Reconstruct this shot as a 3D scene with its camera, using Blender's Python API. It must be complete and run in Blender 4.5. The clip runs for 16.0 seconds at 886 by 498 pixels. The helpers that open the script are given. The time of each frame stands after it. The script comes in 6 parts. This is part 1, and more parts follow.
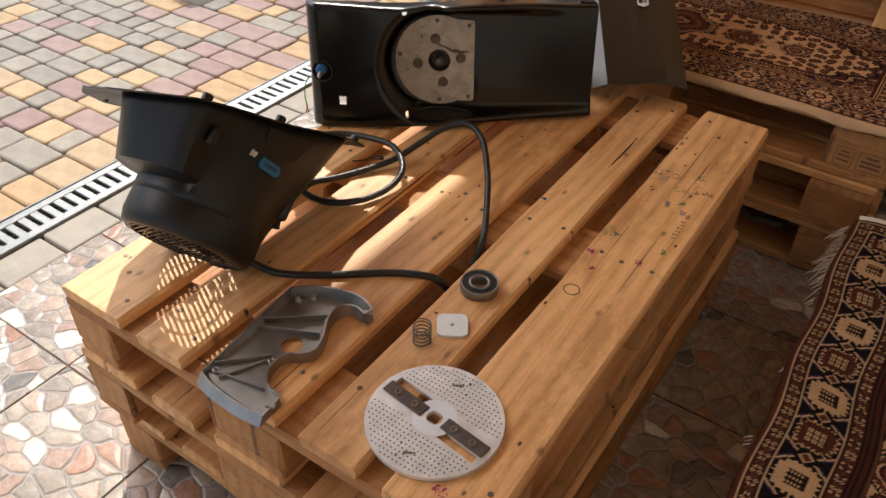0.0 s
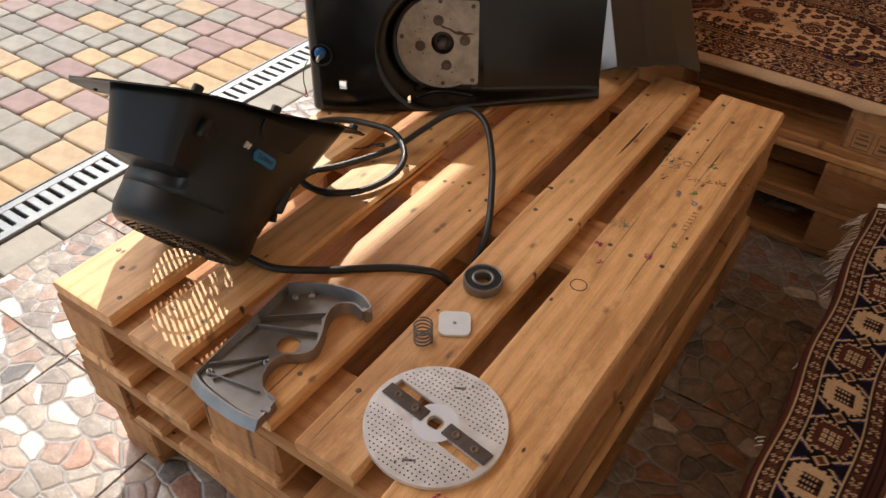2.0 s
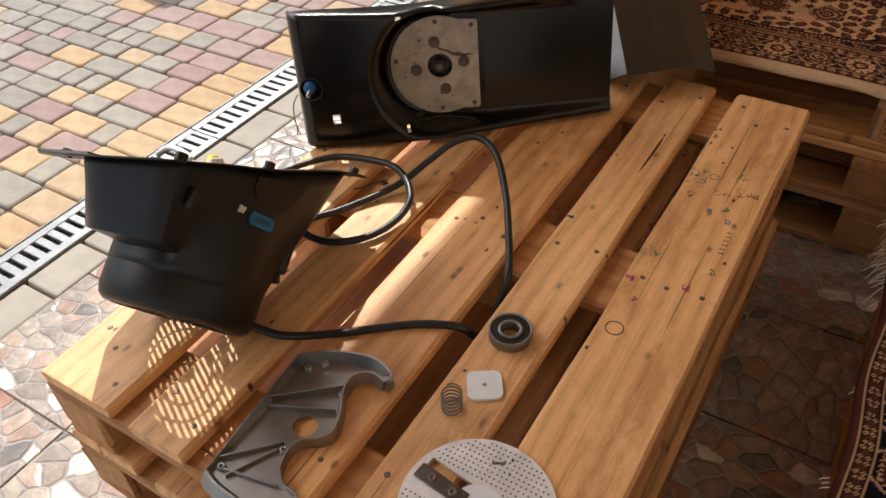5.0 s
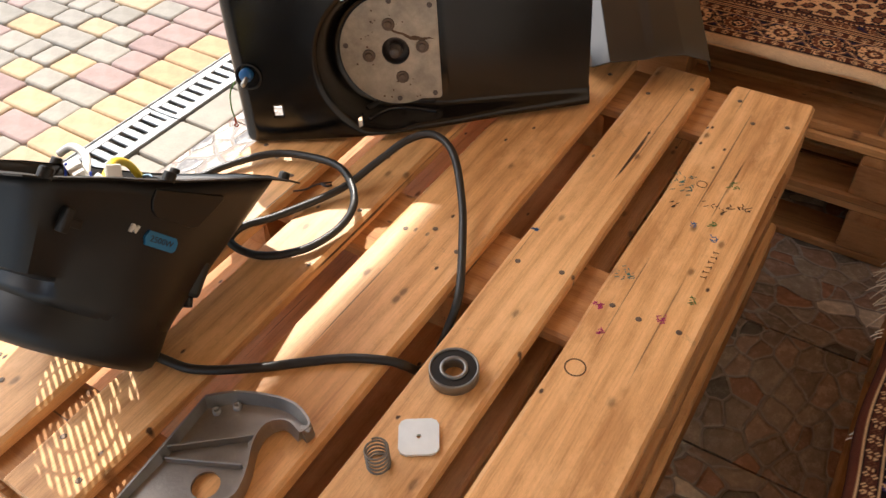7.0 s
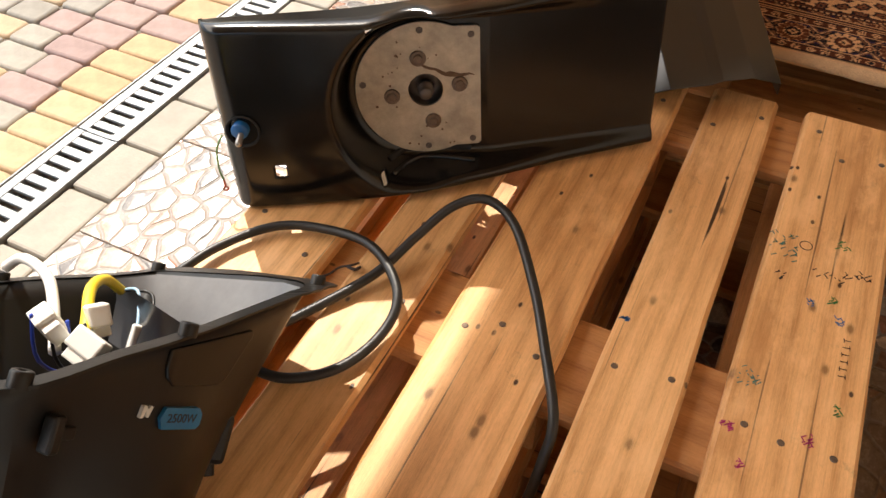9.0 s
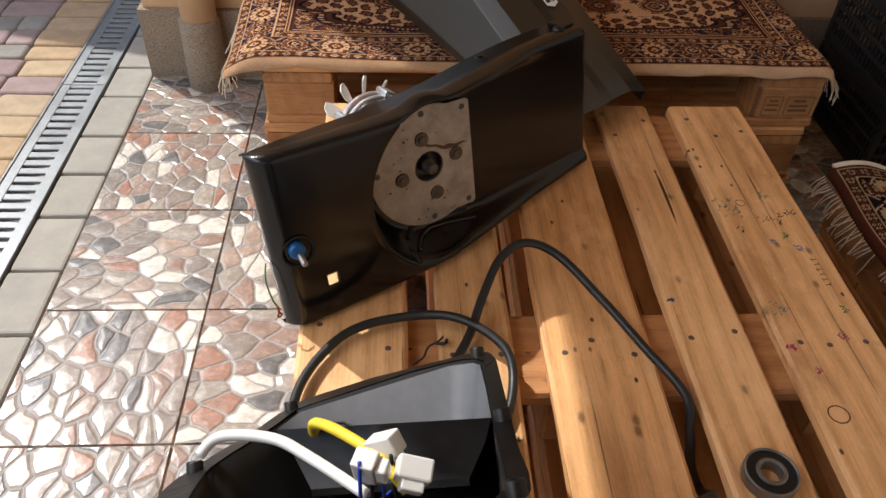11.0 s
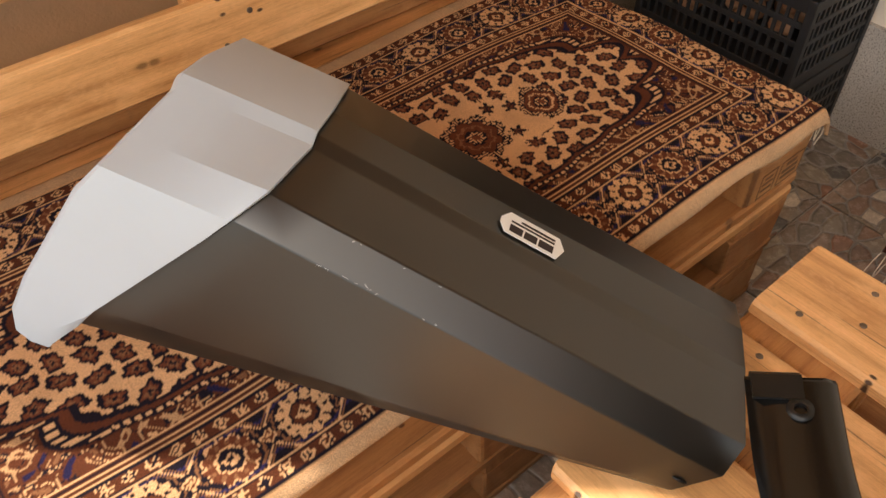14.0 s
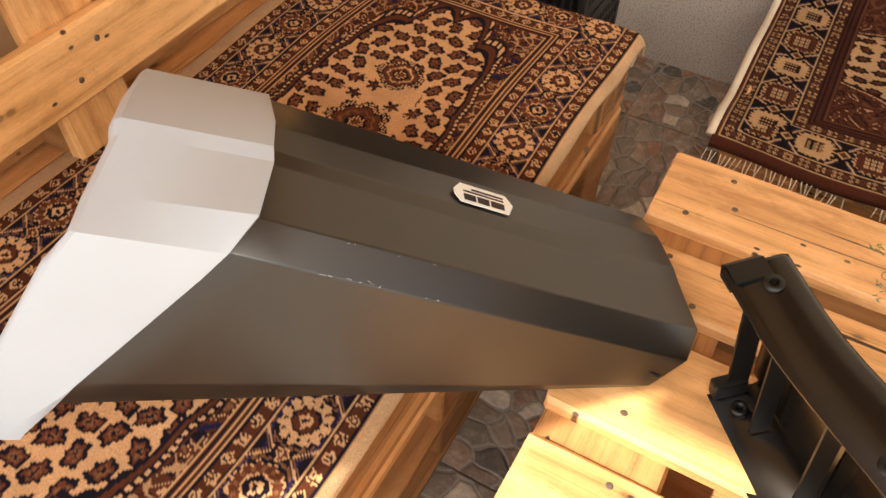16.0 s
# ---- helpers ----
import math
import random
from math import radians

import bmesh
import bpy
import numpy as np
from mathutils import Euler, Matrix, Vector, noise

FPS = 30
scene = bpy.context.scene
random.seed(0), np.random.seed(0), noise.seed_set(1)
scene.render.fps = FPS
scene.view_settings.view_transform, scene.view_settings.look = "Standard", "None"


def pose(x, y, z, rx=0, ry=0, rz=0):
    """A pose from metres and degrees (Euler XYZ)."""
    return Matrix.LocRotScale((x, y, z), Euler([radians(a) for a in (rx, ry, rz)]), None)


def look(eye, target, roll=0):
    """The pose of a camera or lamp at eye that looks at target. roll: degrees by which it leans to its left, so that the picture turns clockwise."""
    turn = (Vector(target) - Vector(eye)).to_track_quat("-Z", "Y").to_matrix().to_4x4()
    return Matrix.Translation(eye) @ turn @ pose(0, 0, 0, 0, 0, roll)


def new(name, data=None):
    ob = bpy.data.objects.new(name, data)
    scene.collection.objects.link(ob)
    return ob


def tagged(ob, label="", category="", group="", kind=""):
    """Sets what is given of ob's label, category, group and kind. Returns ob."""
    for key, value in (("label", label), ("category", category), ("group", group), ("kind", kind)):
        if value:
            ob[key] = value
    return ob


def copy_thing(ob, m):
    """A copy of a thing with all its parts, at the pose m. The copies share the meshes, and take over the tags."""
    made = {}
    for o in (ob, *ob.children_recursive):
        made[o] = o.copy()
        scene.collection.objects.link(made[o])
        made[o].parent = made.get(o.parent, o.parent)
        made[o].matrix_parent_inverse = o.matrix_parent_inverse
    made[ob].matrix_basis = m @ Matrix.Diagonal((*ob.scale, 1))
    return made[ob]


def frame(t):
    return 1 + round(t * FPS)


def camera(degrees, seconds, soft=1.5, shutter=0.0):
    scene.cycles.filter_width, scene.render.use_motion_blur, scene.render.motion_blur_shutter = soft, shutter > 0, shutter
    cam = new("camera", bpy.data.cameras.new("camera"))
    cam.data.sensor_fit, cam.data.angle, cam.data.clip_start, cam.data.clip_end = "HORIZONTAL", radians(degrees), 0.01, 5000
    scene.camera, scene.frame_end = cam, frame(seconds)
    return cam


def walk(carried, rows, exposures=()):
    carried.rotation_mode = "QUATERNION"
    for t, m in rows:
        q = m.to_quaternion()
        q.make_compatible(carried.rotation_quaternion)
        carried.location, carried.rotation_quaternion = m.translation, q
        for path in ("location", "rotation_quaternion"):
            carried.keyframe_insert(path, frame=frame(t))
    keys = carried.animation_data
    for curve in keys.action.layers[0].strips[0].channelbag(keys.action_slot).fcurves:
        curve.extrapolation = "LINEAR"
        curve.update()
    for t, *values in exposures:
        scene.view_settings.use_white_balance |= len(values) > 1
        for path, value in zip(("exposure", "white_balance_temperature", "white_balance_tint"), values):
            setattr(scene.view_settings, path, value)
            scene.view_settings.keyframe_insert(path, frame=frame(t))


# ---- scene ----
cam = camera(59.7, 16.0)
PATH = [
    (0, (1.02, -0.432, 1.281), (0.174, 0.865, 0.016), 1.7),
    (0.5, (1.003, -0.406, 1.282), (0.175, 0.914, 0.028), 2.6),
    (1, (0.995, -0.367, 1.272), (0.186, 0.958, 0.011), 2.8),
    (1.5, (0.987, -0.38, 1.267), (0.181, 0.899, -0.042), 2.7),
    (2, (0.996, -0.381, 1.278), (0.159, 0.869, -0.04), 1.2),
    (2.5, (0.994, -0.386, 1.292), (0.126, 0.932, 0.063), 0.4),
    (3, (0.984, -0.355, 1.341), (0.025, 1.028, 0.261), -0.8),
    (3.5, (0.991, -0.292, 1.328), (-0.035, 1.039, 0.243), -1.9),
    (4, (0.995, -0.235, 1.267), (-0.038, 0.944, 0.025), -4.8),
    (4.5, (0.929, -0.272, 1.273), (0.006, 0.914, -0.047), -5.3),
    (4.7, (0.897, -0.287, 1.278), (0.054, 0.948, -0.051), -3.9),
    (6.8, (0.888, -0.119, 1.233), (0.099, 1.08, -0.16), -2.1),
    (7, (0.881, -0.095, 1.221), (0.074, 1.086, -0.178), -2.9),
    (7.5, (0.781, -0.023, 1.185), (0.033, 1.117, -0.278), -4.3),
    (8, (0.687, 0.051, 1.173), (0.02, 1.159, -0.353), -2.6),
    (8.5, (0.642, 0.11, 1.166), (-0.071, 1.169, -0.374), -3.4),
    (9, (0.573, 0.067, 1.176), (-0.018, 1.282, -0.299), 0.4),
    (9.2, (0.528, 0.022, 1.182), (0.04, 1.322, -0.257), 2.3),
    (11.3, (0.098, -0.08, 1.215), (0.286, 1.409, -0.107), 2.5),
    (11.5, (0.085, -0.038, 1.208), (0.322, 1.459, -0.097), 2.3),
    (12, (0.069, 0.18, 1.184), (0.437, 1.661, -0.108), 0.8),
    (12.5, (-0.01, 0.383, 1.169), (0.606, 1.757, -0.147), 0.3),
    (13, (-0.125, 0.544, 1.209), (0.699, 1.759, -0.149), 0.5),
    (13.5, (-0.107, 0.716, 1.172), (0.769, 1.864, -0.212), 0.4),
    (14, (0.019, 0.977, 1.129), (0.882, 2.055, -0.317), -1.2),
    (14.5, (0.015, 1.063, 1.125), (0.883, 2.048, -0.384), -1.9),
    (15, (-0.025, 1.114, 1.146), (0.979, 1.954, -0.366), 0.8),
    (15.5, (-0.075, 1.119, 1.157), (1.038, 1.847, -0.337), 1.6),
    (16, (-0.113, 1.1, 1.166), (1.059, 1.716, -0.333), 1.9),
]
walk(cam, [(t, look(eye, target, roll)) for t, eye, target, roll in PATH],
     exposures=[(0, 0.48, 6680, 10), (2.5, 0.52, 6620, 10), (3.5, 0.39, 6550, 10), (4.5, 0.39, 6600, 10), (7, 0.99, 6650, 10), (9, 0.97, 7020, 10), (11.5, 0.22, 6150, 10), (12.5, 0.48, 6400, 10), (13.5, 0.86, 6700, 10), (14.2, 1.29, 7500, 10), (15, 1.55, 7800, 10), (16, 1.57, 7600, 10)])

# ---- world, sun, exposure ----
SUN_H = Vector((-0.715, 0.70, 0)).normalized()
SUN_EL = 48.0
sun_dir = Vector((SUN_H.x * math.cos(radians(SUN_EL)), SUN_H.y * math.cos(radians(SUN_EL)), math.sin(radians(SUN_EL))))
world = bpy.data.worlds.new("sky")
scene.world = world
world.use_nodes = True
wn = world.node_tree
wn.nodes.clear()
sky = wn.nodes.new("ShaderNodeTexSky")
sky.sky_type = "NISHITA"
sky.sun_disc = False
sky.sun_elevation = radians(SUN_EL)
sky.sun_rotation = math.atan2(SUN_H.x, SUN_H.y)
bg = wn.nodes.new("ShaderNodeBackground")
bg.inputs["Strength"].default_value = 0.15
wo = wn.nodes.new("ShaderNodeOutputWorld")
wn.links.new(sky.outputs[0], bg.inputs[0])
wn.links.new(bg.outputs[0], wo.inputs[0])
sun_data = bpy.data.lights.new("sun", "SUN")
sun_data.energy = 3.3
sun_data.angle = radians(0.6)
sun_data.color = (1.0, 0.945, 0.87)
sun = new("sun", sun_data)
sun.matrix_world = look((0, 0, 8), Vector((0, 0, 8)) - sun_dir)

# unseen lamp added for skylight and sunlit yard glow through the terrace's open long side
fill_data = bpy.data.lights.new("terrace_fill_lamp", "AREA")
fill_data.shape, fill_data.size, fill_data.size_y = "RECTANGLE", 3.6, 1.1
fill_data.energy = 33
fill_data.color = (1.0, 0.88, 0.74)
fill_lamp = new("terrace_fill_lamp", fill_data)
fill_lamp.matrix_world = look((-1.8, -0.1, 2.35), (0.6, 0.3, 0.4))

# ---- materials ----
def mat(name):
    m = bpy.data.materials.new(name)
    m.use_nodes = True
    nt = m.node_tree
    b = nt.nodes["Principled BSDF"]
    return m, nt, b


def nd(nt, kind, **kw):
    n = nt.nodes.new("ShaderNode" + kind)
    for k, v in kw.items():
        if k.startswith("i_"):
            key = k[2:].replace("_", " ")
            sock = n.inputs[int(key)] if key.isdigit() else n.inputs[key]
            if hasattr(v, "is_linked"):
                nt.links.new(v, sock)
            else:
                sock.default_value = v
        elif k == "operation":
            n.operation = v
        elif k == "feature":
            n.feature = v
        elif k == "blend_type":
            n.blend_type = v
        elif k == "data_type":
            n.data_type = v
    return n


def math_n(nt, op, a, b=0.0, clamp=False):
    n = nt.nodes.new("ShaderNodeMath")
    n.operation = op
    n.use_clamp = clamp
    for i, v in enumerate((a, b)):
        if hasattr(v, "is_linked"):
            nt.links.new(v, n.inputs[i])
        else:
            n.inputs[i].default_value = v
    return n.outputs[0]


def ramp(nt, fac, stops, mode="LINEAR"):
    n = nt.nodes.new("ShaderNodeValToRGB")
    n.color_ramp.interpolation = mode
    els = n.color_ramp.elements
    while len(els) < len(stops):
        els.new(0.5)
    for e, (p, c) in zip(els, stops):
        e.position = p
        e.color = (*c, 1) if len(c) == 3 else c
    nt.links.new(fac, n.inputs[0])
    return n.outputs[0]


def mix(nt, fac, a, b, kind="MIX"):
    n = nt.nodes.new("ShaderNodeMix")
    n.data_type = "RGBA"
    n.blend_type = kind
    for sock, v in ((n.inputs[0], fac), (n.inputs[6], a), (n.inputs[7], b)):
        if hasattr(v, "is_linked"):
            nt.links.new(v, sock)
        elif isinstance(v, (int, float)):
            sock.default_value = v
        else:
            sock.default_value = (*v, 1)
    return n.outputs[2]


def coords(nt, scale=(1, 1, 1), shift=0.0):
    """Object coordinates, moved by each object's own random number."""
    tc = nt.nodes.new("ShaderNodeTexCoord")
    v = tc.outputs["Object"]
    if shift:
        oi = nt.nodes.new("ShaderNodeObjectInfo")
        add = nt.nodes.new("ShaderNodeVectorMath")
        add.operation = "ADD"
        nt.links.new(v, add.inputs[0])
        nt.links.new(math_n(nt, "MULTIPLY", oi.outputs["Random"], shift), add.inputs[1])
        v = add.outputs[0]
    mp = nt.nodes.new("ShaderNodeMapping")
    mp.inputs["Scale"].default_value = scale
    nt.links.new(v, mp.inputs[0])
    return mp.outputs[0]


def noise_n(nt, vec, scale, detail=4, rough=0.6):
    n = nt.nodes.new("ShaderNodeTexNoise")
    n.inputs["Scale"].default_value = scale
    n.inputs["Detail"].default_value = detail
    n.inputs["Roughness"].default_value = rough
    nt.links.new(vec, n.inputs["Vector"])
    return n.outputs["Fac"]


def bump(nt, b, height, strength=0.3, dist=0.002):
    n = nt.nodes.new("ShaderNodeBump")
    n.inputs["Strength"].default_value = strength
    n.inputs["Distance"].default_value = dist
    nt.links.new(height, n.inputs["Height"])
    nt.links.new(n.outputs[0], b.inputs["Normal"])


def wood_mat(name, dark, light, rough=0.62):
    """Sawn pine, grain along local x."""
    m, nt, b = mat(name)
    v = coords(nt, (1, 1, 1), 37.0)
    stretched = coords(nt, (1.6, 26, 26), 37.0)
    warp = noise_n(nt, coords(nt, (1.2, 7, 7), 37.0), 1.0, 3)
    ringn = nt.nodes.new("ShaderNodeTexWave")
    ringn.wave_type = "BANDS"
    ringn.bands_direction = "Y"
    ringn.inputs["Scale"].default_value = 4.2
    ringn.inputs["Distortion"].default_value = 11.0
    ringn.inputs["Detail"].default_value = 2.0
    ringn.inputs["Detail Scale"].default_value = 0.35
    nt.links.new(coords(nt, (0.8, 2.6, 2.6), 37.0), ringn.inputs["Vector"])
    fine = noise_n(nt, stretched, 6.0, 5, 0.7)
    g = math_n(nt, "ADD", math_n(nt, "MULTIPLY", ringn.outputs["Fac"], 0.36), math_n(nt, "MULTIPLY", fine, 0.64))
    col = ramp(nt, g, [(0.18, dark), (0.36, tuple(a * 0.35 + c * 0.65 for a, c in zip(dark, light))), (0.72, light)])
    blot = ramp(nt, noise_n(nt, coords(nt, (0.45, 1.3, 1.3), 37.0), 6.5, 5), [(0.30, (0.66, 0.56, 0.47)), (0.48, (0.97, 0.93, 0.89)), (0.66, (1.08, 1.08, 1.08))])
    col = mix(nt, 1.0, col, blot, "MULTIPLY")
    # knots
    vo = nt.nodes.new("ShaderNodeTexVoronoi")
    vo.voronoi_dimensions = "2D"
    vo.inputs["Scale"].default_value = 1.0
    nt.links.new(coords(nt, (5.0, 9.0, 0.1), 11.0), vo.inputs["Vector"])
    kd = math_n(nt, "ADD", vo.outputs["Distance"], math_n(nt, "MULTIPLY", math_n(nt, "SUBTRACT", fine, 0.5), 0.05))
    col = mix(nt, ramp(nt, kd, [(0.020, (0.85, 0.85, 0.85)), (0.034, (0.5, 0.5, 0.5)), (0.040, (0.25, 0.25, 0.25)), (0.062, (0, 0, 0))]), col, tuple(c * 0.42 for c in dark))
    # dents and dark specks
    sp = nt.nodes.new("ShaderNodeTexVoronoi")
    sp.voronoi_dimensions = "2D"
    sp.inputs["Scale"].default_value = 1.0
    nt.links.new(coords(nt, (19, 33, 0.1), 7.0), sp.inputs["Vector"])
    sc = nt.nodes.new("ShaderNodeSeparateColor")
    nt.links.new(sp.outputs["Color"], sc.inputs[0])
    speck = math_n(nt, "MULTIPLY", ramp(nt, sp.outputs["Distance"], [(0.055, (1, 1, 1)), (0.10, (0, 0, 0))]), math_n(nt, "GREATER_THAN", sc.outputs[0], 0.93))
    col = mix(nt, speck, col, (0.07, 0.035, 0.018))
    hair = noise_n(nt, coords(nt, (5.0, 190, 190), 37.0), 2.0, 3, 0.7)
    col = mix(nt, 1.0, col, ramp(nt, hair, [(0.30, (0.86, 0.82, 0.77)), (0.55, (1.04, 1.03, 1.02))]), "MULTIPLY")
    pore = noise_n(nt, coords(nt, (160, 900, 900), 37.0), 1.0, 2, 0.8)
    col = mix(nt, 1.0, col, ramp(nt, pore, [(0.34, (0.92, 0.90, 0.87)), (0.52, (1.0, 1.0, 1.0)), (0.7, (1.04, 1.04, 1.04))]), "MULTIPLY")
    # cracks
    crack = noise_n(nt, coords(nt, (0.9, 34, 34), 53.0), 2.2, 2, 0.4)
    cf = ramp(nt, crack, [(0.735, (0, 0, 0)), (0.76, (1, 1, 1))])
    col = mix(nt, cf, col, (0.055, 0.026, 0.012))
    split = noise_n(nt, coords(nt, (1.3, 95, 95), 71.0), 1.6, 2, 0.5)
    col = mix(nt, ramp(nt, split, [(0.715, (0, 0, 0)), (0.735, (0.75, 0.75, 0.75))]), col, (0.13, 0.065, 0.03))
    scuff = ramp(nt, noise_n(nt, coords(nt, (3.0, 6.5, 6.5), 19.0), 3.2, 6, 0.72), [(0.50, (0, 0, 0)), (0.68, (0.55, 0.55, 0.55))])
    col = mix(nt, scuff, col, tuple(min(1.0, c * 1.12 + 0.03) for c in light))
    dirt = ramp(nt, noise_n(nt, v, 26, 6, 0.75), [(0.62, (0, 0, 0)), (0.8, (0.55, 0.55, 0.55))])
    col = mix(nt, dirt, col, (0.17, 0.10, 0.055))
    oi = nt.nodes.new("ShaderNodeObjectInfo")
    tint = ramp(nt, oi.outputs["Random"], [(0, (0.84, 0.74, 0.64)), (0.5, (1, 1, 1)), (1, (1.08, 0.98, 0.88))])
    col = mix(nt, 1.0, col, tint, "MULTIPLY")
    nt.links.new(col, b.inputs["Base Color"])
    b.inputs["Roughness"].default_value = rough
    h = math_n(nt, "SUBTRACT", math_n(nt, "ADD", fine, math_n(nt, "MULTIPLY", hair, 0.5)), math_n(nt, "ADD", math_n(nt, "MULTIPLY", cf, 0.8), math_n(nt, "MULTIPLY", speck, 0.8)))
    bump(nt, b, h, 0.35, 0.0015)
    return m


def plain_mat(name, color, rough=0.5, metal=0.0, var=0.15, scale=30.0, bumps=0.1, spec=0.5, bdist=0.001):
    """A painted, moulded or metal surface with slight blotches and fine relief."""
    m, nt, b = mat(name)
    v = coords(nt, (1, 1, 1), 5.0)
    n1 = noise_n(nt, v, scale, 5, 0.65)
    n2 = noise_n(nt, v, scale * 0.17, 3)
    f = math_n(nt, "ADD", math_n(nt, "MULTIPLY", n1, 0.5), math_n(nt, "MULTIPLY", n2, 0.5))
    col = ramp(nt, f, [(0.3, tuple(c * (1 - var) for c in color)), (0.7, tuple(min(1, c * (1 + var)) for c in color))])
    nt.links.new(col, b.inputs["Base Color"])
    nt.links.new(ramp(nt, n2, [(0.3, (max(0, rough - 0.08),) * 3), (0.7, (min(1, rough + 0.08),) * 3)]), b.inputs["Roughness"])
    b.inputs["Metallic"].default_value = metal
    b.inputs["Specular IOR Level"].default_value = spec
    if bumps:
        bump(nt, b, noise_n(nt, v, scale * 8, 3), bumps, bdist)
    return m


def speckle_mat(name, base, dark, light, scale=220):
    m, nt, b = mat(name)
    v = coords(nt)
    n = noise_n(nt, v, scale, 3, 0.7)
    col = ramp(nt, n, [(0.36, dark), (0.47, base), (0.58, base), (0.68, light)])
    col = mix(nt, 1.0, col, ramp(nt, noise_n(nt, v, 4, 4), [(0.3, (0.82, 0.8, 0.78)), (0.7, (1.05, 1.04, 1.03))]), "MULTIPLY")
    nt.links.new(col, b.inputs["Base Color"])
    b.inputs["Roughness"].default_value = 0.9
    bump(nt, b, n, 0.5, 0.003)
    return m


def pebble_tile_mat():
    """Glazed tile printed and embossed with river pebbles."""
    m, nt, b = mat("pebble_tile")
    tc = nt.nodes.new("ShaderNodeTexCoord")
    oi = nt.nodes.new("ShaderNodeObjectInfo")
    mp = nt.nodes.new("ShaderNodeMapping")
    mp.inputs["Scale"].default_value = (1.0, 1.35, 1)
    mp.inputs["Rotation"].default_value = (0, 0, 0.5)
    add = nt.nodes.new("ShaderNodeVectorMath")
    add.operation = "ADD"
    nt.links.new(tc.outputs["Object"], add.inputs[0])
    nt.links.new(math_n(nt, "MULTIPLY", oi.outputs["Random"], 29.0), add.inputs[1])
    nt.links.new(add.outputs[0], mp.inputs[0])
    wn_ = nt.nodes.new("ShaderNodeTexNoise")
    wn_.inputs["Scale"].default_value = 9
    nt.links.new(mp.outputs[0], wn_.inputs["Vector"])
    warp = nt.nodes.new("ShaderNodeVectorMath")
    warp.operation = "MULTIPLY_ADD"
    nt.links.new(wn_.outputs["Color"], warp.inputs[0])
    warp.inputs[1].default_value = (0.055, 0.055, 0)
    nt.links.new(mp.outputs[0], warp.inputs[2])
    flat = nt.nodes.new("ShaderNodeVectorMath")
    flat.operation = "MULTIPLY"
    nt.links.new(warp.outputs[0], flat.inputs[0])
    flat.inputs[1].default_value = (1, 1, 0)
    out = []
    for feat in ("F1", "DISTANCE_TO_EDGE"):
        vo = nt.nodes.new("ShaderNodeTexVoronoi")
        vo.voronoi_dimensions = "2D"
        vo.feature = feat
        vo.inputs["Scale"].default_value = 17.5
        vo.inputs["Randomness"].default_value = 0.9
        nt.links.new(flat.outputs[0], vo.inputs["Vector"])
        out.append(vo)
    sep = nt.nodes.new("ShaderNodeSeparateColor")
    nt.links.new(out[0].outputs["Color"], sep.inputs[0])
    stone = ramp(nt, sep.outputs[0], [(0.0, (0.33, 0.235, 0.19)), (0.14, (0.41, 0.32, 0.26)), (0.28, (0.29, 0.245, 0.21)), (0.42, (0.37, 0.33, 0.28)),
                                      (0.58, (0.16, 0.155, 0.15)), (0.68, (0.27, 0.24, 0.21)), (0.82, (0.68, 0.64, 0.57)), (0.93, (0.37, 0.215, 0.155))], "CONSTANT")
    veins = noise_n(nt, mp.outputs[0], 38, 6, 0.75)
    stone = mix(nt, 1.0, stone, ramp(nt, veins, [(0.3, (0.72, 0.7, 0.68)), (0.68, (1.3, 1.26, 1.22))]), "MULTIPLY")
    edge = ramp(nt, math_n(nt, "ADD", out[1].outputs["Distance"], math_n(nt, "MULTIPLY", out[0].outputs["Distance"], -0.10)), [(-0.0, (0, 0, 0)), (0.022, (1, 1, 1))])
    joint = mix(nt, veins, (0.30, 0.265, 0.23), (0.46, 0.43, 0.40))
    col = mix(nt, edge, joint, stone)
    nt.links.new(col, b.inputs["Base Color"])
    nt.links.new(ramp(nt, veins, [(0.3, (0.16,) * 3), (0.7, (0.34,) * 3)]), b.inputs["Roughness"])
    dome = ramp(nt, out[1].outputs["Distance"], [(0.0, (0, 0, 0)), (0.12, (0.8,) * 3), (0.4, (1, 1, 1))])
    bump(nt, b, math_n(nt, "ADD", dome, math_n(nt, "MULTIPLY", veins, 0.15)), 0.55, 0.006)
    return m


def paver_mat(name, tones):
    m, nt, b = mat(name)
    v = coords(nt, (1, 1, 1), 0.0)
    geo = nt.nodes.new("ShaderNodeNewGeometry")
    oi = nt.nodes.new("ShaderNodeObjectInfo")
    rnd = math_n(nt, "FRACT", math_n(nt, "ADD", math_n(nt, "MULTIPLY", geo.outputs["Random Per Island"], 7.31), math_n(nt, "MULTIPLY", oi.outputs["Random"], 13.7)))
    col = ramp(nt, rnd, [(k / len(tones), c) for k, c in enumerate(tones)], "CONSTANT")
    n1 = noise_n(nt, v, 14, 6, 0.7)
    col = mix(nt, 1.0, col, ramp(nt, n1, [(0.3, (0.78, 0.76, 0.74)), (0.7, (1.12, 1.1, 1.08))]), "MULTIPLY")
    n2 = noise_n(nt, v, 260, 3, 0.8)
    col = mix(nt, ramp(nt, n2, [(0.68, (0, 0, 0)), (0.76, (0.5, 0.5, 0.5))]), col, (0.16, 0.14, 0.12))
    nt.links.new(col, b.inputs["Base Color"])
    b.inputs["Roughness"].default_value = 0.85
    bump(nt, b, math_n(nt, "ADD", n1, math_n(nt, "MULTIPLY", n2, 0.6)), 0.5, 0.003)
    return m


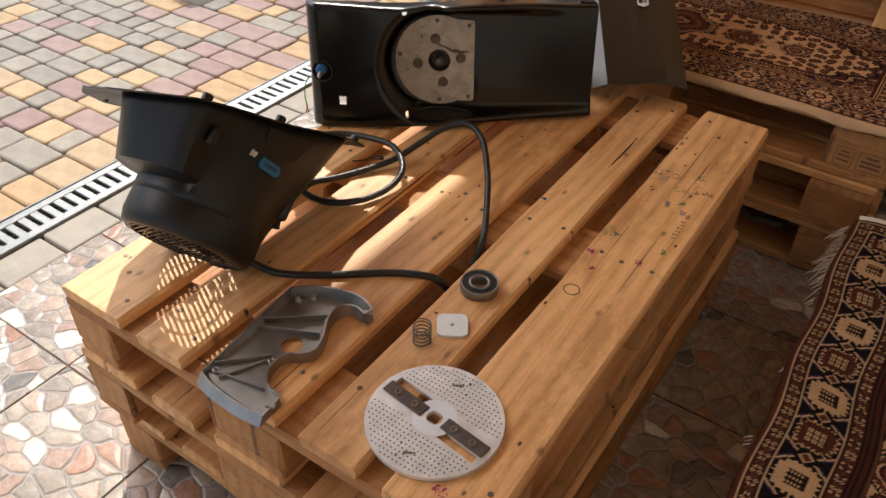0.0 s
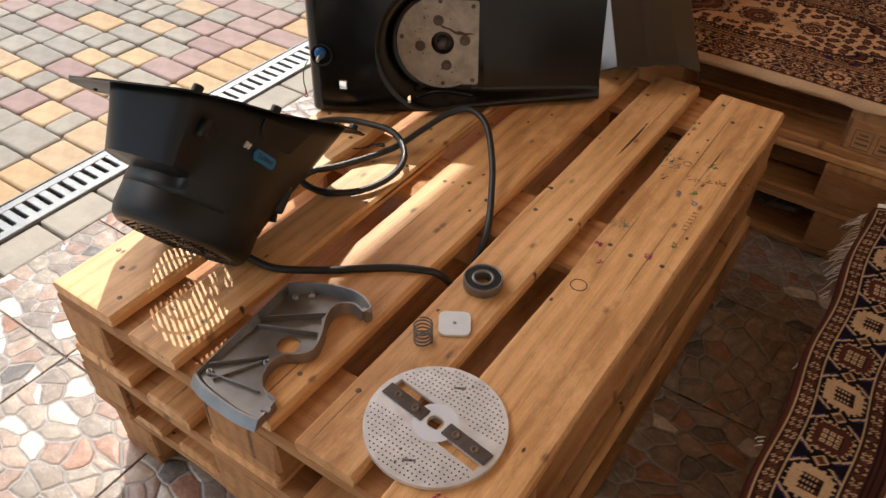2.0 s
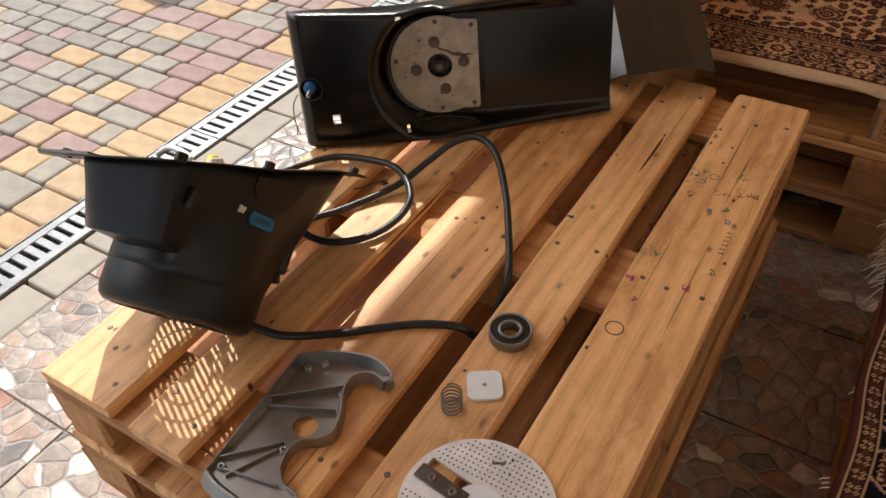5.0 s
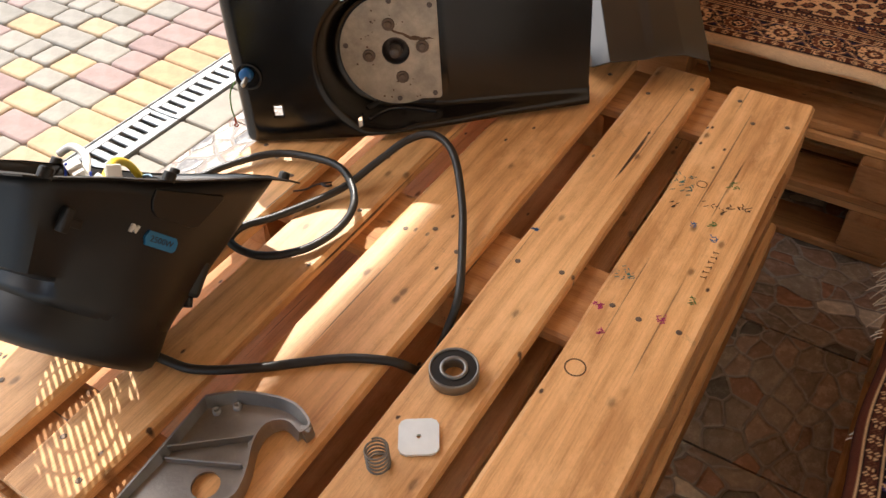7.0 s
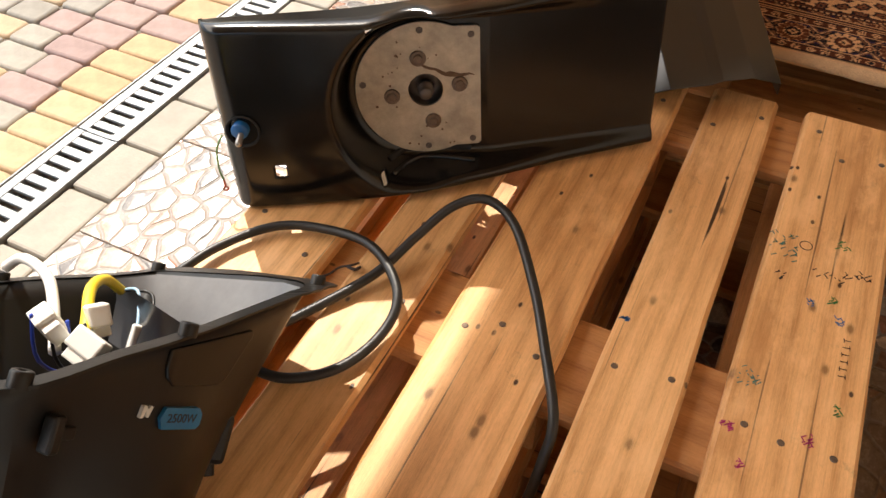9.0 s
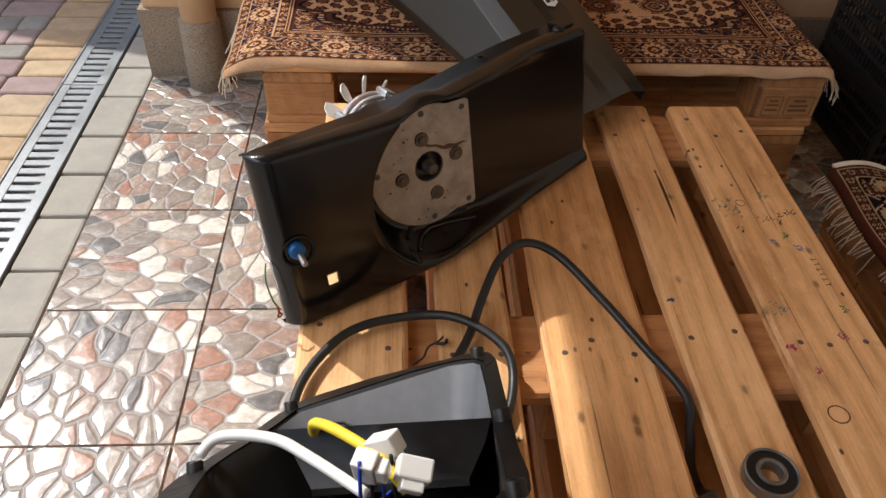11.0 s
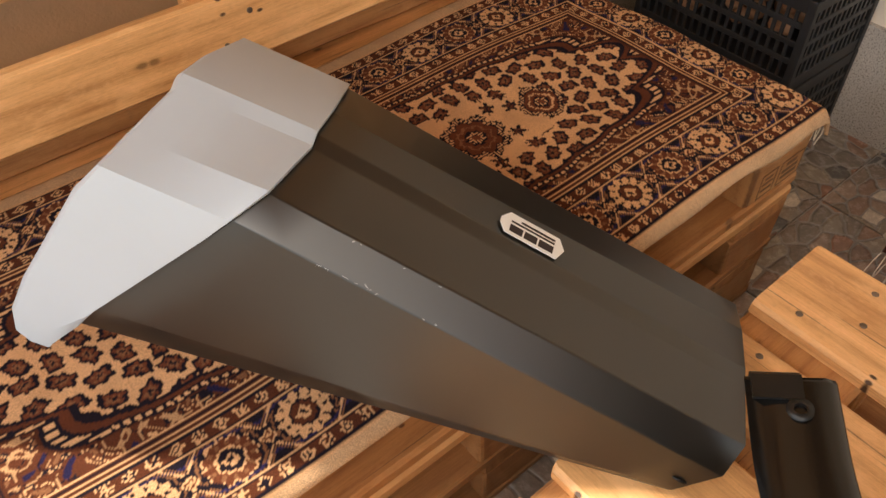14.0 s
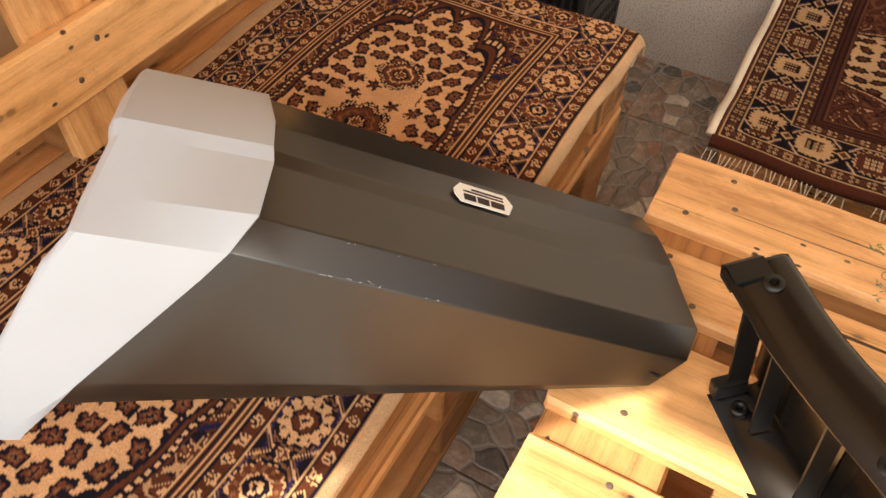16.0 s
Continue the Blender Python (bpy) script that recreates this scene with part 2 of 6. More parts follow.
def pile_mat(name):
    """Woven pile coloured by the pattern attribute."""
    m, nt, b = mat(name)
    at = nt.nodes.new("ShaderNodeVertexColor")
    at.layer_name = "pattern"
    v = coords(nt)
    n1 = noise_n(nt, v, 700, 2, 0.8)
    n2 = noise_n(nt, v, 18, 4)
    col = mix(nt, 1.0, at.outputs["Color"], ramp(nt, n1, [(0.3, (0.6, 0.6, 0.6)), (0.7, (1.2, 1.2, 1.2))]), "MULTIPLY")
    col = mix(nt, 1.0, col, ramp(nt, n2, [(0.3, (0.85, 0.85, 0.85)), (0.7, (1.08, 1.08, 1.08))]), "MULTIPLY")
    nt.links.new(col, b.inputs["Base Color"])
    b.inputs["Roughness"].default_value = 0.95
    b.inputs["Specular IOR Level"].default_value = 0.12
    bump(nt, b, n1, 0.6, 0.003)
    return m


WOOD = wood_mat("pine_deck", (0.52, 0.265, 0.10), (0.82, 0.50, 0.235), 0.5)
# darker pine tone for blocks and most boards behind the deck boards
WOOD_DARK = wood_mat("pine_block", (0.33, 0.15, 0.06), (0.52, 0.285, 0.12), 0.7)
TILE = pebble_tile_mat()
GROUT = plain_mat("grout", (0.42, 0.38, 0.34), 0.9, var=0.25, bumps=0.4)
PAVERS = [paver_mat("paver_grey", [(0.315, 0.30, 0.265), (0.35, 0.33, 0.285), (0.29, 0.275, 0.24)]), paver_mat("paver_pink", [(0.36, 0.265, 0.245), (0.325, 0.235, 0.22), (0.37, 0.28, 0.255)]), paver_mat("paver_ochre", [(0.51, 0.385, 0.235), (0.475, 0.365, 0.24), (0.49, 0.35, 0.205)])]
SAND = plain_mat("joint_sand", (0.17, 0.145, 0.115), 0.95, var=0.35, scale=60, bumps=0.5)
KERB = plain_mat("grey_paver", (0.36, 0.335, 0.285), 0.85, var=0.2, scale=18, bumps=0.4, bdist=0.003)
ZINC = plain_mat("galvanised_steel", (0.25, 0.265, 0.27), 0.45, 0.35, var=0.22, scale=60, bumps=0.15)
PLASTER = plain_mat("peach_plaster", (0.72, 0.47, 0.26), 0.85, var=0.08, scale=24, bumps=0.3, bdist=0.003)
PALE = plain_mat("pale_plaster", (0.84, 0.74, 0.62), 0.88, var=0.08, scale=24, bumps=0.3, bdist=0.003)
PLINTH = speckle_mat("plinth_stucco", (0.36, 0.285, 0.205), (0.16, 0.115, 0.08), (0.55, 0.45, 0.34))
GREYSTUCCO = speckle_mat("grey_stucco", (0.54, 0.50, 0.45), (0.20, 0.185, 0.17), (0.68, 0.64, 0.58), 260)
CEIL = plain_mat("ceiling_boards", (0.48, 0.31, 0.17), 0.7)
BLACK = plain_mat("black_plastic", (0.005, 0.0047, 0.0045), 0.19, var=0.25, scale=14, bumps=0.05, spec=0.5)
BLACK_MATT = plain_mat("matt_black_plastic", (0.008, 0.0075, 0.007), 0.42, var=0.2, scale=40, bumps=0.10, spec=0.4)
# dusty plastic, lightened to paint in the sun's reflection
GREY_IN = plain_mat("dusty_sunlit_plastic", (0.12, 0.125, 0.135), 0.36, var=0.3, scale=22, bumps=0.15)
CABLE = plain_mat("black_rubber_cable", (0.017, 0.0165, 0.016), 0.42, var=0.3, scale=30, bumps=0.1)
ALU = plain_mat("cast_aluminium", (0.33, 0.32, 0.31), 0.38, 0.92, var=0.25, scale=35, bumps=0.25)
ALU_BRIGHT = plain_mat("bright_aluminium", (0.55, 0.55, 0.55), 0.36, 0.8, var=0.1, scale=50)
STEEL = plain_mat("worn_steel", (0.40, 0.385, 0.36), 0.38, 0.85, var=0.3, scale=60)
STEEL_DARK = plain_mat("blade_steel", (0.125, 0.105, 0.095), 0.48, 0.75, var=0.4, scale=70, bumps=0.2)
PLATE = plain_mat("stained_plate", (0.43, 0.375, 0.30), 0.5, 0.45, var=0.55, scale=32, bumps=0.15)
RUST = plain_mat("rusty_bolt", (0.17, 0.125, 0.095), 0.55, 0.6, var=0.4, scale=150)
RING = plain_mat("bearing_steel", (0.24, 0.235, 0.225), 0.35, 0.85, var=0.3, scale=60)
STAIN = plain_mat("rust_stain", (0.11, 0.06, 0.03), 0.8, var=0.5, scale=200)
DISC = plain_mat("scuffed_disc_paint", (0.80, 0.81, 0.80), 0.42, 0.45, var=0.40, scale=34, bumps=0.2)
HUB = plain_mat("polished_hub", (0.80, 0.86, 0.95), 0.38, 0.35, var=0.08)
# near-black put in for the shade of dimples, pocket and knob recess
DARK = plain_mat("hollow_shade", (0.01, 0.01, 0.01), 0.8, var=0.2)
WHITE_PL = plain_mat("white_plastic", (0.78, 0.775, 0.74), 0.4, var=0.04)
HOODW = plain_mat("white_hood_plastic", (0.44, 0.48, 0.52), 0.45, var=0.03, scale=12)
HOODB = plain_mat("charcoal_hood_plastic", (0.010, 0.0082, 0.0064), 0.35, var=0.15, scale=12, bumps=0.03, spec=1.0)
BLUE = plain_mat("blue_sticker", (0.012, 0.14, 0.30), 0.4)
BLUE_KNOB = plain_mat("blue_plastic", (0.01, 0.11, 0.33), 0.35)
YELLOW = plain_mat("yellow_sleeve", (0.78, 0.58, 0.03), 0.5)
BLUEWIRE = plain_mat("blue_wire", (0.02, 0.06, 0.45), 0.45)
LBLUE = plain_mat("pale_blue_wire", (0.32, 0.5, 0.68), 0.45)
COPPER = plain_mat("copper_winding", (0.30, 0.055, 0.025), 0.42, 0.6, var=0.3, scale=200)
FRINGE = plain_mat("fringe_cotton", (0.68, 0.60, 0.47), 0.9, var=0.12)
ORANGE = plain_mat("orange_plastic", (0.72, 0.20, 0.012), 0.42, var=0.06)
RUBBER = plain_mat("wheel_rubber", (0.022, 0.022, 0.024), 0.7)
CREAM = plain_mat("cream_leg_paint", (0.62, 0.52, 0.38), 0.5, var=0.12)
RAG = plain_mat("brown_rag", (0.13, 0.065, 0.04), 0.95, var=0.35, bumps=0.4)
CUSHION = plain_mat("white_cushion", (0.76, 0.74, 0.69), 0.9, var=0.06, bumps=0.3)
BARK = plain_mat("stump_bark", (0.30, 0.225, 0.14), 0.95, var=0.35, scale=22, bumps=0.8, bdist=0.01)
CRATE = plain_mat("black_crate_plastic", (0.02, 0.02, 0.021), 0.45, var=0.2)
ONION = plain_mat("dried_produce", (0.52, 0.27, 0.14), 0.7, var=0.4, scale=18)
TEAL = plain_mat("teal_plastic", (0.012, 0.10, 0.11), 0.5)
CONCRETE = plain_mat("rough_wall", (0.42, 0.385, 0.33), 0.9, var=0.18, scale=9, bumps=0.5, bdist=0.006)
PAPER = plain_mat("paper_label", (0.62, 0.60, 0.56), 0.7)
INK = plain_mat("ink", (0.03, 0.02, 0.018), 0.7)
RUG = pile_mat("rug_pile")


# ---- building helpers ----
def part(name, bm, material, parent=None, label="", smooth=False, m=None):
    me = bpy.data.meshes.new(name)
    bmesh.ops.recalc_face_normals(bm, faces=bm.faces[:])
    if smooth:
        for f in bm.faces:
            f.smooth = True
    bm.to_mesh(me)
    bm.free()
    me.materials.append(material)
    ob = new(name, me)
    if parent is not None:
        ob.parent = parent
    if m is not None:
        ob.matrix_local = m
    if label:
        tagged(ob, label)
    return ob


def thing(name, label, category, m=None, group="", kind=""):
    ob = new(name)
    ob.empty_display_size = 0.05
    if m is not None:
        ob.matrix_world = m
    return tagged(ob, label, category, group, kind)


def box(bm, lo, hi, bev=0.0, seg=2):
    r = bmesh.ops.create_cube(bm, size=1)
    vs = r["verts"]
    lo, hi = Vector(lo), Vector(hi)
    for v in vs:
        v.co = Vector([(a + b) / 2 + c * (b - a) for a, b, c in zip(lo, hi, v.co)])
    if bev:
        es = list({e for v in vs for e in v.link_edges})
        bmesh.ops.bevel(bm, geom=es, offset=bev, segments=seg, affect="EDGES", profile=0.5)
    return vs


def cyl(bm, p, q, r0, r1=None, seg=24, caps=True):
    p, q = Vector(p), Vector(q)
    d = q - p
    res = bmesh.ops.create_cone(bm, cap_ends=caps, segments=seg, radius1=r0, radius2=r0 if r1 is None else r1, depth=d.length)
    mm = Matrix.Translation((p + q) / 2) @ d.to_track_quat("Z", "Y").to_matrix().to_4x4()
    bmesh.ops.transform(bm, matrix=mm, verts=res["verts"])
    return res["verts"]


def lathe(bm, prof, seg=32, m=None):
    """A solid of revolution round z from (radius, height) pairs."""
    rings = []
    for r, z in prof:
        rings.append([bm.verts.new((r * math.cos(2 * math.pi * k / seg), r * math.sin(2 * math.pi * k / seg), z)) for k in range(seg)])
    for a, b in zip(rings, rings[1:]):
        for k in range(seg):
            bm.faces.new((a[k], a[(k + 1) % seg], b[(k + 1) % seg], b[k]))
    if m is not None:
        bmesh.ops.transform(bm, matrix=m, verts=[v for r in rings for v in r])
    return rings


def prism(bm, outline, z0, z1, m=None):
    a = [bm.verts.new((x, y, z0)) for x, y in outline]
    b = [bm.verts.new((x, y, z1)) for x, y in outline]
    n = len(outline)
    for k in range(n):
        bm.faces.new((a[k], a[(k + 1) % n], b[(k + 1) % n], b[k]))
    bm.faces.new(a[::-1])
    bm.faces.new(b)
    if m is not None:
        bmesh.ops.transform(bm, matrix=m, verts=a + b)
    return a + b


def smooth_path(pts, n=10):
    """A smooth line through a few points."""
    P = [Vector(p) for p in pts]
    out = []
    for i in range(len(P) - 1):
        p0, p1, p2, p3 = P[max(i - 1, 0)], P[i], P[i + 1], P[min(i + 2, len(P) - 1)]
        for k in range(n):
            t = k / n
            out.append(0.5 * ((2 * p1) + (p2 - p0) * t + (2 * p0 - 5 * p1 + 4 * p2 - p3) * t * t + (3 * p1 - p0 - 3 * p2 + p3) * t ** 3))
    out.append(P[-1])
    return out


def tube(bm, pts, r, seg=10):
    rings = []
    up = Vector((0.1, 0.2, 1))
    for i, p in enumerate(pts):
        d = (pts[min(i + 1, len(pts) - 1)] - pts[max(i - 1, 0)]).normalized()
        x = d.cross(up)
        if x.length < 0.05:
            x = d.cross(Vector((1, 0, 0)))
        x.normalize()
        y = d.cross(x)
        rings.append([bm.verts.new(p + r * (math.cos(2 * math.pi * k / seg) * x + math.sin(2 * math.pi * k / seg) * y)) for k in range(seg)])
    for a, b in zip(rings, rings[1:]):
        for k in range(seg):
            bm.faces.new((a[k], a[(k + 1) % seg], b[(k + 1) % seg], b[k]))
    bm.faces.new(rings[0][::-1])
    bm.faces.new(rings[-1])


def frame_of(o, x, y):
    """A pose from an origin and two directions."""
    x = Vector(x).normalized()
    z = x.cross(Vector(y)).normalized()
    y = z.cross(x)
    return Matrix(((x.x, y.x, z.x, o[0]), (x.y, y.y, z.y, o[1]), (x.z, y.z, z.z, o[2]), (0, 0, 0, 1)))


# ---- setting ----
def slab(name, lo, hi, material, label, bev=0.0, kind="structure", category="wall"):
    bm = bmesh.new()
    box(bm, lo, hi, bev)
    return tagged(part(name, bm, material), label, category, kind=kind)


bm = bmesh.new()
bmesh.ops.create_grid(bm, x_segments=2, y_segments=2, size=60)
bmesh.ops.translate(bm, verts=bm.verts[:], vec=(0, 0, -0.12))
tagged(part("ground", bm, SAND), "bare sandy ground of the yard", "ground", kind="structure")
slab("paving_bed", (-14, -9, -0.11), (-0.865, 14, -0.014), SAND, "dark sand bed under the yard pavers", category="ground")
floor = slab("floor", (-0.61, -6, -0.11), (1.9, 2.08, -0.006), GROUT, "terrace floor of glazed tiles printed with river pebbles", category="floor")
slab("kerb_bed", (-0.735, -6, -0.11), (-0.61, 6, -0.016), SAND, "mortar bed under the grey border pavers", category="ground")

WX = 1.66
slab("wall_north", (-0.60, 2.075, -0.1), (1.9, 2.33, 2.75), PLASTER, "peach painted plaster wall behind the pallet bench")
slab("plinth_north", (-0.612, 2.055, -0.05), (1.9, 2.342, 0.212), PLINTH, "speckled brown stucco plinth of the wall", category="plinth")
slab("wall_east", (WX, -4.0, -0.1), (WX + 0.2, 2.05, 2.75), PALE, "pale plaster wall beside the crates")
slab("plinth_east", (WX - 0.014, -4.0, -0.05), (WX, 2.05, 0.26), GREYSTUCCO, "grey speckled stucco plinth of the wall", category="plinth")
EAVE = -0.970
slab("ceiling", (EAVE, -4.2, 2.5), (1.9, 2.4, 2.58), CEIL, "boarded underside of the terrace roof", category="ceiling")

# rain pipe on the wall
pipe = thing("downpipe", "peach painted round downpipe with stucco-coated foot", "downpipe", pose(-0.43, 2.02, 0))
bm = bmesh.new()
cyl(bm, (0, 0, 0.2), (0, 0, 2.5), 0.05, seg=28)
part("pipe", bm, PLASTER, pipe, smooth=True)
bm = bmesh.new()
lathe(bm, [(0.0, -0.02), (0.062, -0.02), (0.06, 0.1), (0.058, 0.205), (0.05, 0.212), (0, 0.212)], 28)
part("stucco_foot", bm, PLINTH, pipe, "speckled stucco coating on the foot", smooth=True)

# drain along the terrace
drain = thing("drain_channel", "galvanised steel slotted drain channel along the terrace edge", "drain", pose(-0.80, 0, 0), kind="structure")
bm = bmesh.new()
box(bm, (-0.062, -5, -0.11), (-0.056, 9, -0.004))
box(bm, (0.056, -5, -0.11), (0.062, 9, -0.004))
box(bm, (-0.056, -5, -0.050), (0.056, 9, -0.042))
part("trough", bm, GROUT, drain)
bm = bmesh.new()
PITCH = 0.0357
N = 28
L = PITCH * N
for sx in (-1, 1):
    box(bm, (min(sx * 0.0345, sx * 0.0655), 0.0015, -0.012), (max(sx * 0.0345, sx * 0.0655), L - 0.0015, 0.0), 0.0015, 1)
    box(bm, (min(sx * 0.0605, sx * 0.066), 0.0015, -0.004), (max(sx * 0.0605, sx * 0.066), L - 0.0015, 0.0035), 0.001, 1)
for k in range(N + 1):
    w = 0.0114 if k not in (0, N) else 0.007
    y = min(max(k * PITCH, 0.008), L - 0.008)
    box(bm, (-0.036, y - w, -0.010), (0.036, y + w, -0.0015), 0.0015, 1)
grate0 = part("grate", bm, ZINC, drain, m=pose(0, -3 * L, 0))
for k in range(-2, 7):
    g = new("grate", grate0.data)
    g.parent = drain
    g.matrix_local = pose(0, k * L, 0)

# yard walls far off
for i, (p, q) in enumerate((((-0.6, 3.30), (-2.35, 3.75)), ((-2.35, 3.75), (-6.5, 1.2)))):
    d = Vector((q[0] - p[0], q[1] - p[1], 0))
    bm = bmesh.new()
    box(bm, (0, 0, -0.1), (d.length, 0.2, 2.0), 0.01)
    tagged(part("yard_wall_%d" % (i + 1), bm, CONCRETE, m=frame_of((p[0], p[1], 0), d, (-d.y, d.x, 0)) if i == 0 else frame_of((p[0], p[1], 0), d, (d.y, -d.x, 0))), "rough grey rendered wall round the yard", "wall", kind="structure")


# ---- pallets ----
def board_mesh(name, l, w, h, seed, material, rough=0.0012, seg=10):
    """A sawn board, length along x, bottom at z = 0, with worn edges and a slight bow."""
    rng = random.Random(seed)
    bm = bmesh.new()
    c = 0.0035
    ring = [(-w / 2 + c, 0), (w / 2 - c, 0), (w / 2, c), (w / 2, h - c * 1.4), (w / 2 - c * 1.4, h), (-w / 2 + c * 1.4, h), (-w / 2, h - c * 1.4), (-w / 2, c)]
    rows = []
    for i in range(seg + 3):
        if i in (0, seg + 2):
            x = (-l / 2) if i == 0 else l / 2
            s = 0.965
        else:
            x = -l / 2 + 0.004 + (l - 0.008) * (i - 1) / seg
            s = 1
        bow = rng.uniform(-1, 1) * rough
        row = []
        for (y, z) in ring:
            j = rng.uniform(-1, 1) * rough
            row.append(bm.verts.new((x + (rng.uniform(-1, 1) * rough if i in (0, 1, seg + 1, seg + 2) else 0), y * s + j + bow, h / 2 + (z - h / 2) * s + (j * 0.5 if z > 0 else 0))))
        rows.append(row)
    for a, b in zip(rows, rows[1:]):
        for k in range(8):
            bm.faces.new((a[k], a[(k + 1) % 8], b[(k + 1) % 8], b[k]))
    bm.faces.new(rows[0][::-1])
    bm.faces.new(rows[-1])
    me = bpy.data.meshes.new(name)
    bmesh.ops.recalc_face_normals(bm, faces=bm.faces[:])
    bm.to_mesh(me)
    bm.free()
    me.materials.append(material)
    return me


DECK_X = [(0.0725, 0.145), (0.23625, 0.10), (0.40, 0.145), (0.56375, 0.10), (0.7275, 0.145)]
MESHES = {}


def shared(kind, l, w, h, seed, material):
    key = (kind, l, w, h, seed)
    if key not in MESHES:
        MESHES[key] = board_mesh(kind, l, w, h, seed, material, seg=6 if kind == "block" else 10, rough=0.0018 if kind == "block" else 0.0012)
    return MESHES[key]


def pallet(label, m, seed, group, length=1.2, width=0.8, nails=True):
    """A wooden four-way pallet, boards along local x, base at z = 0."""
    th = thing("pallet", label, "pallet", m, group)
    rng = random.Random(seed)
    sc = width / 0.8

    def put(kind, me, mm):
        o = new(kind, me)
        o.parent = th
        o.matrix_local = mm
        return o
    for y, w in DECK_X:
        put("deck_board", shared("deck_board", length, round(w * sc, 4), 0.022, rng.randint(0, 3), WOOD), pose(length / 2 + rng.uniform(-0.002, 0.002), y * sc, 0.122))
    for x in (0.0725, length / 2, length - 0.0725):
        put("cross_board", shared("cross_board", width, 0.145, 0.022, rng.randint(0, 2), WOOD_DARK), pose(x, width / 2, 0.1, 0, 0, 90))
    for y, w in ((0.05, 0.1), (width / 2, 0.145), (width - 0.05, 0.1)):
        put("bottom_board", shared("bottom_board", length, w, 0.022, rng.randint(0, 2), WOOD_DARK), pose(length / 2, y, 0))
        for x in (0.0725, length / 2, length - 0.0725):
            put("block", shared("block", 0.145, w, 0.078, rng.randint(0, 3), WOOD_DARK), pose(x, y, 0.022))
    if nails:
        if "nail" not in MESHES:
            bm = bmesh.new()
            lathe(bm, [(0.0, 0.0006), (0.0036, 0.0004), (0.0044, -0.0004), (0.0044, -0.003)], 9)
            me = bpy.data.meshes.new("nail_head")
            bm.to_mesh(me)
            bm.free()
            me.materials.append(RUST)
            MESHES["nail"] = me
        for y, w in DECK_X:
            for x in (0.0725, length / 2, length - 0.0725):
                for s in ((-1, 1) if w < 0.12 else (-1, 0.15, 1)):
                    put("nail_head", MESHES["nail"], pose(x + rng.uniform(-0.04, 0.04), y * sc + s * w * sc * 0.32, 0.1445))
    return th


# the low table: three pallets, boards run away from the near end
for k in range(3):
    off = ((0.006, 0.012, 0), (-0.006, -0.004, 0), (0, 0, 0))[k]
    pallet(("weathered pine pallet at the foot of the stacked table", "weathered pine pallet in the middle of the stacked table",
            "pine pallet topping the stack, crayon marks on one board")[k],
           Matrix.Translation((0.8 + off[0], off[1], 0.144 * k)) @ pose(0, 0, 0, 0, 0, 90), 11 + k, "pallets of the low table", nails=k == 2)
# the bench along the wall
for k in range(3):
    pallet("pine pallet of the bench under the patterned rug", pose(-0.145 + (0.01, -0.008, 0)[k], 1.352 + (0.006, -0.004, 0)[k], 0.144 * k), 21 + k, "pallets of the wall bench", width=0.7, nails=False)
# backrest: a board frame standing on edge
def backrest():
    th = thing("pallet", "pine pallet standing on edge as the bench backrest", "pallet", pose(-0.218, 1.892, 0.445, -5, 0, 0))

    def put(kind, me, mm):
        o = new(kind, me)
        o.parent = th
        o.matrix_local = mm
    for k, z in enumerate((0.137, 0.310, 0.484, 0.660)):
        put("deck_board", shared("deck_board", 1.2, 0.10, 0.022, k % 4, WOOD), pose(0.6, 0, z, 90, 0, 0))
    for x in (0.055, 0.615, 1.145):
        put("cross_board", shared("cross_board", 0.72, 0.11, 0.022, int(x * 3), WOOD), pose(x, 0.024, 0.362, 90, 0, 0) @ pose(0, 0, 0, 0, 0, 90))
        for z in (0.05, 0.36, 0.67):
            put("block", shared("block", 0.10, 0.10, 0.06, int(z * 4), WOOD_DARK), pose(x, 0.085, z, 90, 0, 0))
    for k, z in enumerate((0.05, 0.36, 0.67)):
        put("back_board", shared("bottom_board", 1.2, 0.10, 0.022, k, WOOD_DARK), pose(0.6, 0.108, z, 90, 0, 0))
    for x in (0.055, 0.615, 1.145):
        for z in (0.137, 0.310, 0.484, 0.660):
            for s_ in (-1, 1):
                put("nail_head", MESHES["nail"], pose(x + s_ * 0.022, -0.0225, z + s_ * 0.018, 90, 0, 0))


backrest()
# the side bench
for k in range(2):
    pallet("narrow pine pallet of the side bench under a rug", Matrix.Translation((1.63, -0.04, 0.142 * k)) @ pose(0, 0, 0, 0, 0, 90), 41 + k, "pallets of the side bench", width=0.58, nails=False)


# ---- rugs ----
HEM = 0.017


